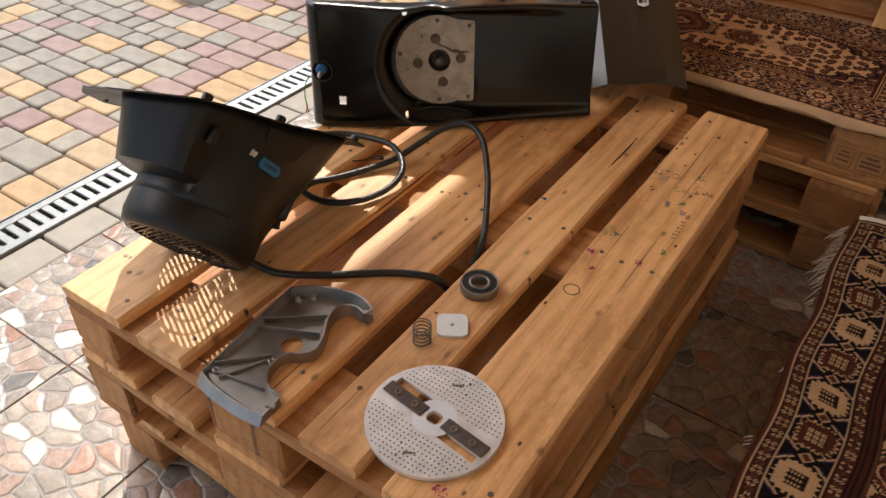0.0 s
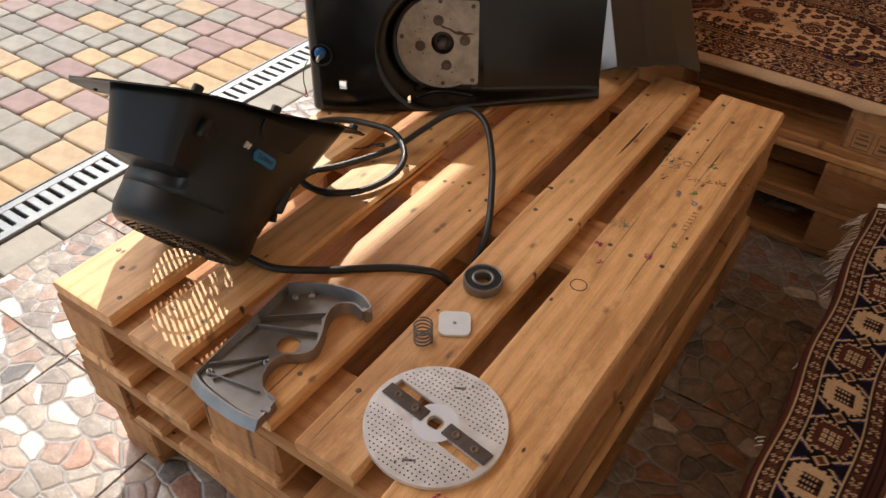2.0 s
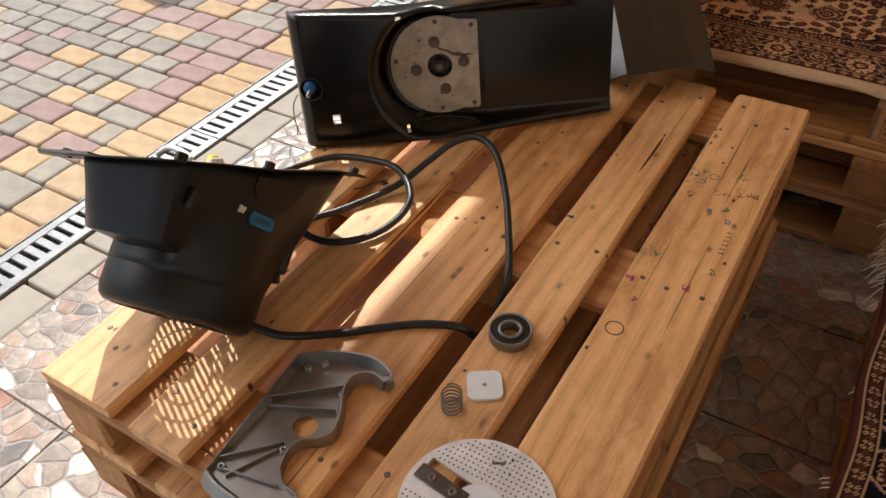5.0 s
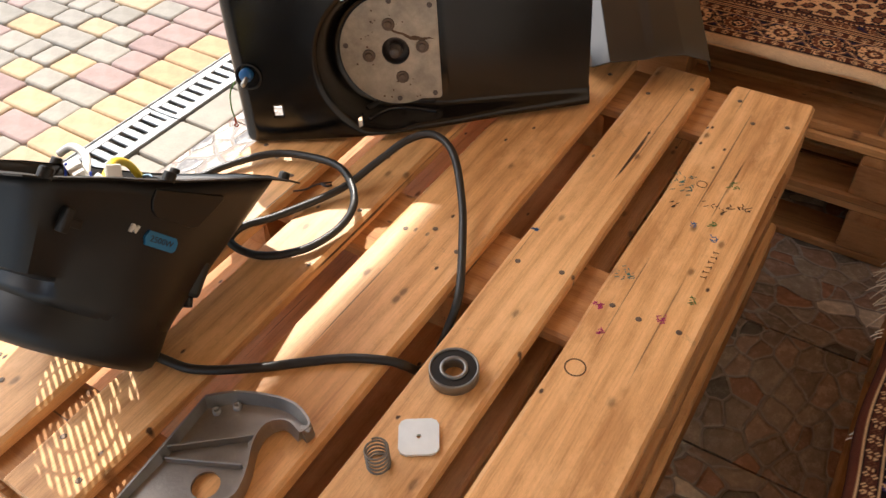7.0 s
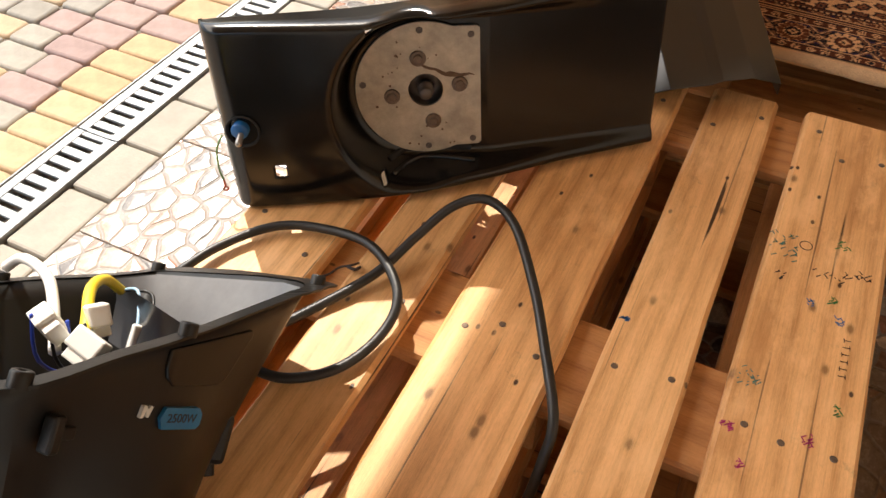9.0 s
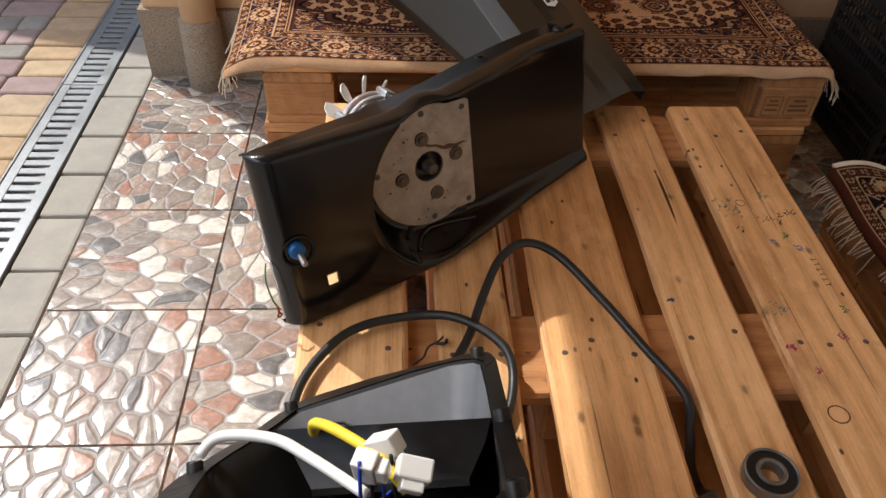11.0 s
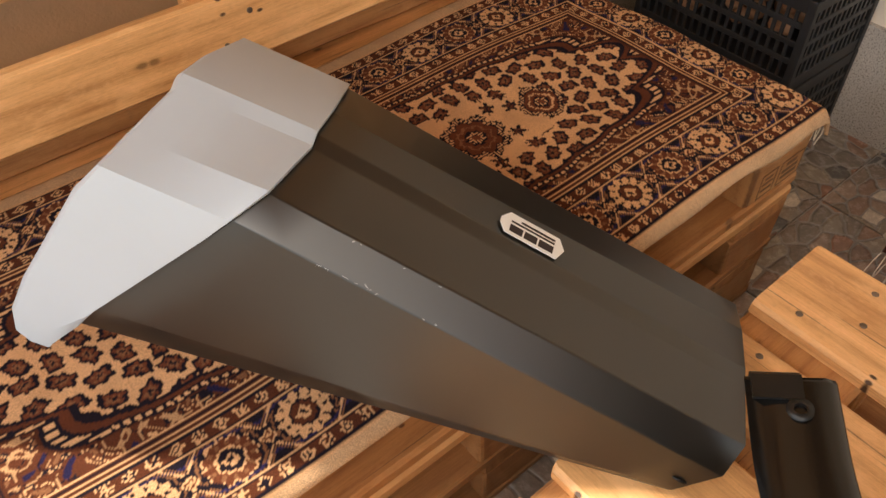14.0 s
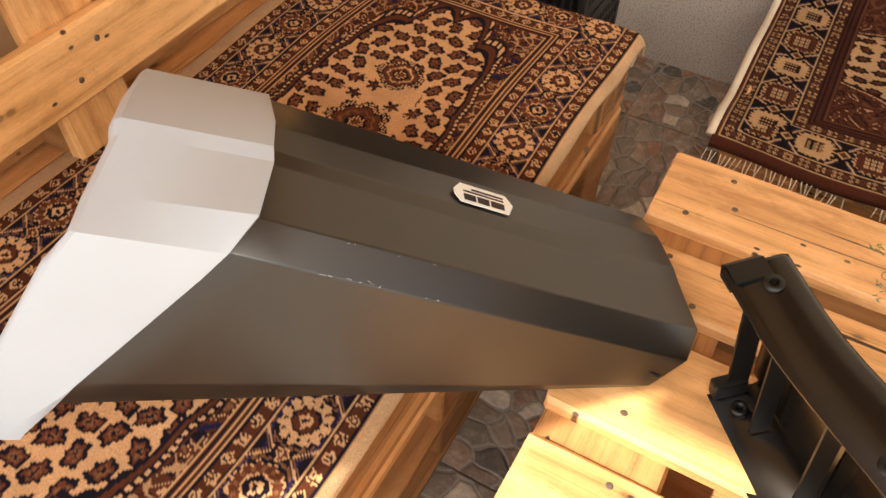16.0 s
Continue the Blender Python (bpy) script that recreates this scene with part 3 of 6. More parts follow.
def bench_pattern(U, V, L, W):
    """Two-ended medallion ground in a rosette border, plain hems along the long sides."""
    cream, navy, rust, tan, violet = np.array([(0.74, 0.42, 0.215), (0.012, 0.008, 0.014), (0.088, 0.026, 0.012), (0.24, 0.105, 0.05), (0.026, 0.020, 0.075)])
    C = np.empty(U.shape + (3,))
    C[:] = (0.66, 0.42, 0.24)
    V = V - HEM
    W = W - HEM - 0.024
    dv, du = np.minimum(V, W - V), np.minimum(U, L - U)
    d = np.minimum(du, dv)
    short = du < dv
    wob = 0.0009 * np.sin(U * 610 + 2 * np.sin(V * 330)) + 0.0009 * np.sin(V * 590 + 2 * np.sin(U * 310))

    def put(mask, col):
        C[mask] = col
    G, M = 0.026, 0.064
    e1, e2, e3 = G, G + M, 2 * G + M
    e4 = e3 + 0.016
    along = np.where(short, V, U) - (G + M / 2)
    p = np.where(short, (W - 2 * G - M) / 3, (L - 2 * G - M) / 7)
    for a, b in ((0.0, e1), (e2, e3)):
        band = (d >= a) & (d < b)
        put(band, rust * 1.15)
        pg = 0.0242
        t = (along + 0.5 * pg) % pg - 0.5 * pg
        q = d - (a + b) / 2
        even = (np.floor(along / pg + 0.5).astype(int) % 2) == 0
        sq = np.maximum(np.abs(np.abs(t) - 0.0034), np.abs(np.abs(q) - 0.0036)) + wob
        put(band & even & (sq < 0.0031), cream)
        put(band & even & (sq < 0.0014), navy)
        di = np.abs(t) + np.abs(q) + wob
        put(band & ~even & (di < 0.0088), cream)
        put(band & ~even & (di < 0.0058), navy)
        put(band & ~even & (di < 0.0028), cream)
        for e in (a, b):
            put(np.abs(d - e - (0.0014 if e == a else -0.0014)) < 0.0012, cream)
            put(np.abs(d - e - (0.0040 if e == a else -0.0040)) < 0.0013, navy)
    main = (d >= e1) & (d < e2)
    put(main, navy)
    t = (along + p / 4) % (p / 2) - p / 4
    odd = (np.floor((along + p / 4) / (p / 2)).astype(int) % 2) != 0
    q = d - (e1 + e2) / 2
    th = np.arctan2(q, t)
    r = np.hypot(t, q) + wob
    R = 0.0285 + 0.0018 * np.cos(12 * th)
    put(main & (r < 0.0350) & (r > 0.0330), tan)
    put(main & (np.abs(np.abs(q) - 0.0285 + 0.35 * np.maximum(np.abs(t) - 0.018, 0)) < 0.0016), violet)
    put(main & (r < R), cream)
    put(main & odd & (r < R - 0.0016), rust * 1.5)
    rays = np.cos(12 * th) < -0.45
    put(main & ~odd & rays & (r > 0.0205) & (r < R - 0.002), navy)
    put(main & odd & rays & (r > 0.0185) & (r < R - 0.003), tan)
    put(main & (r < 0.0165), np.where(odd[main & (r < 0.0165)][:, None], cream, navy))
    put(main & (r < 0.0140), np.where(odd[main & (r < 0.0140)][:, None], navy, rust * 1.3))
    put(main & (r < 0.0075 + 0.0012 * np.cos(4 * th)), cream)
    put(main & (r < 0.0035), navy)
    t3 = p / 4 - np.abs(t)
    rr = np.abs(t3) + np.abs(q) + wob
    put(main & (rr < 0.0098), cream)
    put(main & (rr < 0.0070), rust * 1.4)
    put(main & (rr < 0.0030), cream)
    cr = np.abs(np.abs(q) - 0.010 - np.abs(t3) * 1.15)
    put(main & (cr < 0.0017) & (np.abs(q) > 0.0125) & (r > 0.0345), cream)
    put(main & (np.abs(cr - 0.0050) < 0.0014) & (np.abs(q) > 0.015) & (r > 0.036), tan)
    # plain lines inside the border
    put((d >= e3) & (d < e4), rust)
    put(np.abs(d - e3 - 0.005) < 0.0011, cream)
    put(np.abs(d - e3 - 0.0095) < 0.0014, navy)
    put(np.abs(d - e4 + 0.001) < 0.0010, cream)
    inside = d >= e4
    put(inside, rust * 1.25)
    # curling tendrils of the corners
    s1 = np.sin(U * 118 + 2.3 * np.sin(V * 97)) + np.sin(V * 131 + 2.5 * np.sin(U * 90))
    s2 = np.sin(U * 76 + 2.6 * np.sin(V * 120) + 1.0) + np.sin(V * 84 + 2.2 * np.sin(U * 101))
    put(inside & (np.abs(s2) < 0.20), navy)
    put(inside & (np.abs(s1) < 0.15), cream * 0.72)
    put(inside & (np.abs(s1 - 1.15) < 0.10), cream)
    put(inside & (s1 > 1.72), tan)
    put(inside & (s1 < -1.6), violet * 0.7)
    # lobed ground
    xa, va = np.abs(U - L / 2), V - W / 2
    gx, gy = xa / 0.508, np.abs(va) / 0.133
    ang = np.arctan2(gy, gx)
    tip = np.clip((xa - 0.30) / 0.16, 0, 1)
    f = (gx ** 3.4 + gy ** (2.6 - 0.7 * tip)) ** (1 / 3.0)
    scal = 0.030 * np.abs(np.sin(U * 38.0)) * (1 - tip) + 0.10 * tip * np.abs(np.sin(ang * 6.0))
    sh = 1 - f - 0.05 + scal
    put(inside & (sh > -0.090), rust * 0.9)
    put(inside & (sh > -0.080) & (sh < -0.030), navy)
    dash = np.sin(np.where(gx > 0.82, V, U + 0.4 * V) * 620) > -0.15
    put(inside & (sh > -0.068) & (sh < -0.042) & dash, cream)
    put(inside & (sh > -0.030), rust * 1.3)
    put(inside & (sh > 0.0), navy)
    field = inside & (sh > 0.022)
    put(field, cream)
    g = 0.0335
    iu, iv = np.floor(U / g), np.floor(V / g + 0.5 * (np.floor(U / g) % 2))
    h1 = np.modf(np.abs(np.sin(iu * 12.9 + iv * 78.2) * 43758.5))[0]
    h2 = np.modf(np.abs(np.sin(iu * 39.3 + iv * 11.1) * 24634.6))[0]
    a2 = h1 * 6.28
    cu = (U / g - iu - 0.5 - 0.18 * (h1 - 0.5)) * g
    cv = (V / g + 0.5 * (iu % 2) - iv - 0.5 - 0.18 * (h2 - 0.5)) * g
    lu, lv = cu * np.cos(a2) + cv * np.sin(a2), -cu * np.sin(a2) + cv * np.cos(a2)
    leaf = np.hypot(lu / 0.0172, (lv + 6 * lu * lu) / 0.0112) + 0.13 * np.cos(6 * np.arctan2(lv, lu)) + 60 * wob
    rim_ = field & (sh < 0.36)
    put(rim_ & (leaf < 1.0), navy)
    put(rim_ & (leaf < 0.66), rust * 1.9)
    put(rim_ & (leaf < 0.40), tan)
    put(rim_ & (leaf < 0.20), navy)
    open_ = field & (sh >= 0.36) & (h2 > 0.42)
    star = np.hypot(cu, cv) / (0.0135 * (0.72 + 0.28 * np.cos(5 * np.arctan2(cv, cu) + a2))) + 60 * wob
    put(open_ & (star < 1), navy)
    put(open_ & (star < 0.55), rust * 1.8)
    put(open_ & (np.abs(lv) < 0.0012) & (np.abs(lu) < 0.016), navy)
    # centre, its pendants and the small four-leaved ends
    net = np.sin((U + V) * 640) * np.sin((U - V) * 640) > 0
    for off, size, lob in ((0.0, 0.105, 4), (0.178, 0.052, 8), (0.312, 0.040, 4)):
        mu = xa - off
        ma = np.arctan2(va, mu)
        mr = np.hypot(mu, va) / (size * (0.80 + 0.20 * np.abs(np.cos(lob / 2 * ma)))) + 25 * wob
        put(field & (mr < 1.0), navy)
        put(field & (mr < 0.94) & net, cream)
        put(field & (mr < 0.80), navy)
        put(field & (mr < 0.74), rust * 1.6)
        put(field & (mr < 0.56) & (mr > 0.48), cream if off == 0.312 else tan)
        put(field & (mr < 0.34), navy)
        put(field & (mr < 0.26) & net, cream)
        put(field & (mr < 0.12), rust * 2)
    return C


def rug_pattern(U, V, L, W, style):
    """Colours over the rug: U along, V across, in metres from one corner."""
    if style == 1:
        return bench_pattern(U, V, L, W)
    cream, navy, rust, tan, violet = np.array([(0.67, 0.405, 0.228), (0.013, 0.008, 0.012), (0.092, 0.028, 0.014), (0.23, 0.11, 0.058), (0.04, 0.028, 0.11)])
    if style == 2:
        cream, rust, tan, navy = np.array([(0.54, 0.34, 0.185), (0.062, 0.018, 0.010), (0.12, 0.05, 0.026), (0.007, 0.004, 0.006)])
    C = np.empty(U.shape + (3,))
    C[:] = cream
    d = np.minimum(np.minimum(U, L - U), np.minimum(V, W - V))
    along = np.where(np.minimum(U, L - U) < np.minimum(V, W - V), V - W / 2, U - L / 2)

    def put(mask, col):
        C[mask] = col
    k = 1.0 if style == 1 else 1.12
    e0, e1, e2, e3, e4 = 0.010, 0.010 + 0.024 * k, 0.010 + 0.094 * k, 0.010 + 0.118 * k, 0.010 + 0.132 * k
    jit = 0.0012 * np.sin(U * 900) + 0.0012 * np.sin(V * 870)

    def guard(a, b):
        mid = (a + b) / 2
        half = (b - a) / 2
        put((d > a) & (d < b), rust)
        p = 0.0245 * k
        t = (along + 0.5 * p) % p - 0.5 * p
        q = d - mid
        r = np.hypot(t, q) + jit
        sq = np.abs(np.abs(t) - 0.0042 * k) + np.abs(np.abs(q) - 0.0042 * k)
        put((d > a) & (d < b) & (sq < 0.0036 * k), cream)
        put((d > a) & (d < b) & (sq < 0.0017 * k), navy)
        t2 = (along) % p - 0.5 * p
        put((d > a) & (d < b) & (np.abs(t2) + np.abs(q) < 0.005 * k) & (np.abs(t2) + np.abs(q) > 0.0026 * k), tan)
        put((np.abs(d - a) < 0.0013) | (np.abs(d - b) < 0.0013), cream)
        put((np.abs(d - a - 0.0026) < 0.0012) | (np.abs(d - b + 0.0026) < 0.0012), navy)
    guard(e0, e1)
    guard(e2, e3)
    main = (d > e1 + 0.002) & (d < e2 - 0.002)
    put(main, navy)
    mid = (e1 + e2) / 2
    half = (e2 - e1) / 2
    p = (0.083 if style == 1 else 0.087) * k
    idx = np.floor(along / p + 0.5)
    t = along - idx * p
    q = d - mid
    r = np.hypot(t, q) + jit
    th = np.arctan2(q, t)
    ros = half * (0.82 if style == 1 else 0.93)
    pet = ros * (0.90 + 0.10 * np.cos(12 * th)) if style == 1 else ros * (0.93 + 0.07 * np.cos(20 * th)) * (1 - 0.07 * np.cos(4 * th))
    odd = (idx.astype(int) % 2) != 0
    if style == 2:
        put(d < e0, np.array(rust) * 1.4)
    if style == 1:
        put(main & (r < ros * 1.12) & (r > ros * 1.03), tan)
    put(main & (r < pet), np.array(rust) * 1.3)
    put(main & (r < pet) & odd, cream)
    put(main & (r < pet) & ~odd & (r > pet - 0.003 * k), cream)
    if style == 1:
        put(main & (r < ros * 0.52), navy)
        put(main & (r < ros * 0.42) & odd, rust)
        put(main & (r < ros * 0.42) & ~odd, tan)
        put(main & (r < ros * 0.2), cream)
    else:
        gx, gy = np.abs(t) / ros, np.abs(q) / ros
        inner = (gx < 0.42) & (gy < 0.42)
        put(main & inner, navy)
        for cx in (0.0, 0.29):
            for cy in (0.0, 0.29):
                mx = np.maximum(np.abs(gx - cx), np.abs(gy - cy))
                put(main & (mx < 0.10), cream)
                put(main & (mx < 0.05), rust)
    # links between the rosettes
    t3 = (along) % p - 0.5 * p
    rr = np.abs(t3) + np.abs(q)
    put(main & (rr < 0.011 * k) & (rr > 0.0072 * k), cream)
    put(main & (rr < 0.0062 * k), tan)
    put(main & (rr < 0.003 * k), rust)
    cr = np.abs(np.abs(q) - np.abs(t3) * 1.25 - 0.006 * k)
    put(main & (cr < 0.0026 * k) & (np.abs(t3) > 0.006 * k) & (np.abs(q) > 0.013 * k), cream if style == 2 else tan)
    put(main & (cr > 0.004) & (cr < 0.0068 * k) & (np.abs(q) > 0.018 * k) & (r > ros * 1.12), violet)
    # inner lines
    lines = (d >= e3) & (d < e4 + 0.012)
    put(lines, rust)
    put((np.abs(d - e3 - 0.006) < 0.0016) | (np.abs(d - e4) < 0.0014), navy)
    put(np.abs(d - e4 - 0.007) < 0.0014, tan)
    inside = d >= e4 + 0.010
    # corner field: brown with curling light tendrils
    put(inside, np.array(rust) * 1.15)
    sw = np.sin(U * 115 + 2.2 * np.sin(V * 95)) + np.sin(V * 128 + 2.4 * np.sin(U * 88))
    put(inside & (np.abs(sw) < 0.13), tan)
    put(inside & (np.abs(sw - 1.1) < 0.10), cream)
    put(inside & (np.abs(sw + 1.15) < 0.22), navy)
    # lobed medallion ground
    x = (U - L / 2) / (L / 2 - e4 - 0.03)
    y = (V - W / 2) / (W / 2 - e4 - 0.004)
    ang = np.arctan2(y, x)
    sh = 1 - (np.abs(x) ** 2.1 * 0.80 + np.abs(y) ** 1.6 * (0.90)) + 0.07 * np.cos(ang * 10) * np.clip(np.hypot(x, y), 0, 1)
    put(inside & (sh > -0.075), np.array(rust) * 1.3)
    put(inside & (sh > -0.045) & (sh < -0.015) & (np.sin((U + V) * 520) * np.sin((U - V) * 520) > -0.2), cream)
    put(inside & (sh > -0.005), navy)
    field = inside & (sh > 0.028)
    put(field, cream)
    # leaves round the edge of the ground
    g = 0.034
    iu, iv = np.floor(U / g), np.floor(V / g)
    h1 = np.sin(iu * 12.9 + iv * 78.2) * 43758.5
    h1 = h1 - np.floor(h1)
    h2 = np.sin(iu * 39.3 + iv * 11.1) * 24634.6
    h2 = h2 - np.floor(h2)
    a2 = h1 * 6.28
    cu, cv = (U / g - iu - 0.5 - 0.22 * (h1 - 0.5)) * g, (V / g - iv - 0.5 - 0.22 * (h2 - 0.5)) * g
    lu, lv = cu * np.cos(a2) + cv * np.sin(a2), -cu * np.sin(a2) + cv * np.cos(a2)
    leaf = np.hypot(lu / 0.0165, lv / 0.0105) + 0.14 * np.cos(7 * np.arctan2(lv, lu))
    ringm = field & (sh < 0.60)
    put(ringm & (leaf < 1.0), navy)
    put(ringm & (leaf < 0.55), np.array(rust) * 1.6)
    put(ringm & (leaf < 0.2), tan)
    # scattered flowers in the open ground
    scat = field & (sh >= 0.60) & (h2 > 0.45)
    star = np.hypot(cu, cv) / (0.0115 * (0.75 + 0.25 * np.cos(6 * np.arctan2(cv, cu) + a2)))
    put(scat & (star < 1), navy)
    put(scat & (star < 0.5), np.array(rust) * 1.7)
    # centre and two pendants
    for off, size in ((0, 0.125), (0.245 * L, 0.052), (-0.245 * L, 0.052)):
        mu, mv = U - L / 2 - off, V - W / 2
        ma = np.arctan2(mv, mu)
        mr = np.hypot(mu * (0.8 if off == 0 else 1), mv) / (size * (0.86 + 0.14 * np.abs(np.cos(2 * ma))))
        put(field & (mr < 1.0), navy)
        put(field & (mr < 0.92) & (np.sin((U + V) * 700) * np.sin((U - V) * 700) > 0), cream)
        put(field & (mr < 0.8), np.array(rust) * 1.5)
        put(field & (mr < 0.62) & (mr > 0.55), cream)
        put(field & (mr < 0.52), navy)
        put(field & (mr < 0.46), np.array(rust) * 1.7)
        put(field & (mr < 0.22 + 0.12 * np.cos(4 * ma)), cream)
    return C


def rug(name, label, L, W, style, shape, step, m, fringe):
    """A rug as a fine sheet: shape(u, v) gives its place, fringe a list of rows of strands."""
    th = thing(name, label, "rug", m)
    nu, nv = int(L / step), int(W / step)
    u = np.linspace(0, L, nu + 1)
    v = np.linspace(0, W, nv + 1)
    U, V = np.meshgrid(u, v, indexing="ij")
    C = rug_pattern(U, V, L, W, style)
    X, Y, Z = shape(U, V)
    top = np.stack([X, Y, Z], -1).reshape(-1, 3)
    idx = np.arange((nu + 1) * (nv + 1)).reshape(nu + 1, nv + 1)
    faces = np.stack([idx[:-1, :-1], idx[1:, :-1], idx[1:, 1:], idx[:-1, 1:]], -1).reshape(-1, 4)
    me = bpy.data.meshes.new("woven_field")
    me.vertices.add(len(top))
    me.vertices.foreach_set("co", top.astype(np.float32).ravel())
    me.loops.add(faces.size)
    me.loops.foreach_set("vertex_index", faces.ravel().astype(np.int32))
    me.polygons.add(len(faces))
    me.polygons.foreach_set("loop_start", np.arange(0, faces.size, 4, dtype=np.int32))
    me.update(calc_edges=True)
    at = me.color_attributes.new("pattern", "FLOAT_COLOR", "POINT")
    at.data.foreach_set("color", np.concatenate([C.reshape(-1, 3), np.ones((len(top), 1))], 1).astype(np.float32).ravel())
    me.materials.append(RUG)
    me.polygons.foreach_set("use_smooth", np.ones(len(faces), dtype=bool))
    ob = new("woven_field", me)
    ob.parent = th
    sol = ob.modifiers.new("thick", "SOLIDIFY")
    sol.thickness = 0.006
    sol.offset = -1
    bm = bmesh.new()
    rng = random.Random(len(label))
    for pts in fringe:
        for p, dvec in pts:
            dv = Vector(dvec)
            q = Vector(p)
            line = [q]
            ln = dv.length * rng.uniform(0.75, 1.1)
            dd = dv.normalized()
            for s in range(3):
                dd = (dd + Vector((rng.uniform(-0.3, 0.3), rng.uniform(-0.3, 0.3), -0.30 + rng.uniform(-0.1, 0.1)))).normalized()
                q = q + dd * ln / 3
                line.append(q)
            tube(bm, line, 0.0011, 4)
    tagged(part("fringe", bm, FRINGE, th, "loose cream cotton fringe"), kind="stuff")
    return th


RL, RW = 1.3025, 0.563 + HEM + 0.024


def bench_shape(U, V):
    x = -0.223 + U
    y = 1.350 - HEM + V
    z = 0.4415 + 0.0025 * np.sin(U * 9 + 2 * np.sin(V * 7)) + 0.002 * np.sin(V * 23 + U * 5)
    z = z - 0.026 * np.clip((-0.150 - x) / 0.073, 0, 1) ** 1.6 * (1 + 0.4 * np.sin(V * 17))
    z = z - 0.034 * np.clip((x - 1.040) / 0.04, 0, 1) ** 1.5
    # the front hem falls over the edge of the boards
    over = np.clip(1.353 - y, 0, 1)
    z = z - 0.80 * over - 0.008 * np.clip(over / 0.02, 0, 1) * np.sin(U * 13 + 1.5 * np.sin(U * 5)) ** 2
    y = np.where(over > 0, 1.353 - 0.012 * np.sin(np.clip(over / 0.017, 0, 1) * 1.57) - 0.15 * over, y)
    x = np.where(x > 1.055, 1.055 + (x - 1.055) * 0.55, x)
    return x, y + 0.003 * np.sin(U * 14), z


bench_rug = rug("rug", "brown, navy and cream medallion rug spread over the pallet bench", RL, RW, 1, bench_shape, 0.0022, None,
                [[((-0.224, 1.348 + 0.585 * k / 110, 0.417 - 0.010 * math.sin(17 * 0.585 * k / 110)), (-0.010 - 0.012 * (k % 5 == 0), 0.006 * math.sin(k * 1.7), -0.062)) for k in range(0, 111)],
                 [((1.069, 1.348 + 0.585 * k / 90, 0.408), (0.050, 0.006 * math.sin(k * 2.1), -0.055)) for k in range(91)]])

SL, SW = 0.78, 1.30


def side_shape(U, V):
    x = 1.022 + U
    y = -0.12 + V
    z = 0.296 + 0.003 * np.sin(V * 11 + 3 * np.sin(U * 6)) + 0.002 * np.sin(U * 31)
    up = np.clip(x - 1.50, 0, 1)
    x2 = np.where(up > 0, 1.50 + 0.14 * np.sin(np.clip(up / 0.22, 0, 1) * 1.57), x)
    z2 = z + 0.24 * (1 - np.cos(np.clip(up / 0.3, 0, 1.2) * 1.57))
    z2 = z2 - 0.02 * np.clip((1.03 - x) / 0.008, 0, 1) ** 2 + 0.012 * np.clip((V - SW + 0.06) / 0.06, 0, 1) * np.sin(U * 24)
    return x2 + 0.004 * np.sin(V * 21), y, z2


side_rug = rug("rug", "dark red and navy rosette rug draped over the side bench", SL, SW, 2, side_shape, 0.0026, None,
    [[((1.022 + 0.004 * math.sin((0.02 * k) * 21), -0.12 + 1.3 * k / 150, 0.278), (-0.045 if k > 122 else -0.014, 0, -0.03 if k > 122 else -0.012)) for k in range(151) if k > 122 or k % 23 < 3]])

bm = bmesh.new()
edge = []
for k in range(40):
    u = 0.01 + 0.75 * k / 39
    X, Y, Z = side_shape(np.array(u), np.array(SW))
    edge.append(Vector((float(X), float(Y) + 0.004, float(Z) - 0.004)))
tube(bm, edge, 0.0085, 8)
part("bound_edge", bm, FRINGE, side_rug, "thick folded cream edge", smooth=True)


# ---- the feed hood leaning from the table onto the bench ----
def loft(bm, sections, sub=1):
    rows = [[bm.verts.new(p) for p in s] for s in sections]
    for a, b in zip(rows, rows[1:]):
        for k in range(len(a) - 1):
            bm.faces.new((a[k], a[k + 1], b[k + 1], b[k]))
    return rows


def lerp_rows(a, b, n, arch=0.0):
    out = []
    for i in range(n + 1):
        t = i / n
        out.append([Vector(p).lerp(Vector(q), t) for p, q in zip(a, b)])
    return out


hood = thing("feed_hood", "charcoal plastic feed hood with white mouth leaning on the bench", "machine hood")
LOW = [(0.383, 1.128, 0.436), (0.391, 1.106, 0.445), (0.4275, 1.0805, 0.465), (0.4585, 1.083, 0.483), (0.512, 1.122, 0.484), (0.526, 1.133, 0.488), (0.566, 1.165, 0.486), (0.606, 1.196, 0.468), (0.608, 1.216, 0.436)]
SEAM = [(0.036, 1.582, 0.528), (0.055, 1.560, 0.555), (0.173, 1.451, 0.681), (0.208, 1.445, 0.695), (0.272, 1.480, 0.688), (0.284, 1.489, 0.693), (0.317, 1.513, 0.688), (0.366, 1.562, 0.668), (0.335, 1.622, 0.585)]


def dense(row, k=4):
    """The same section with the long side wall cut finer."""
    row = [Vector(p) for p in row]
    return row[:2] + [row[1].lerp(row[2], i / k) for i in range(1, k)] + row[2:]


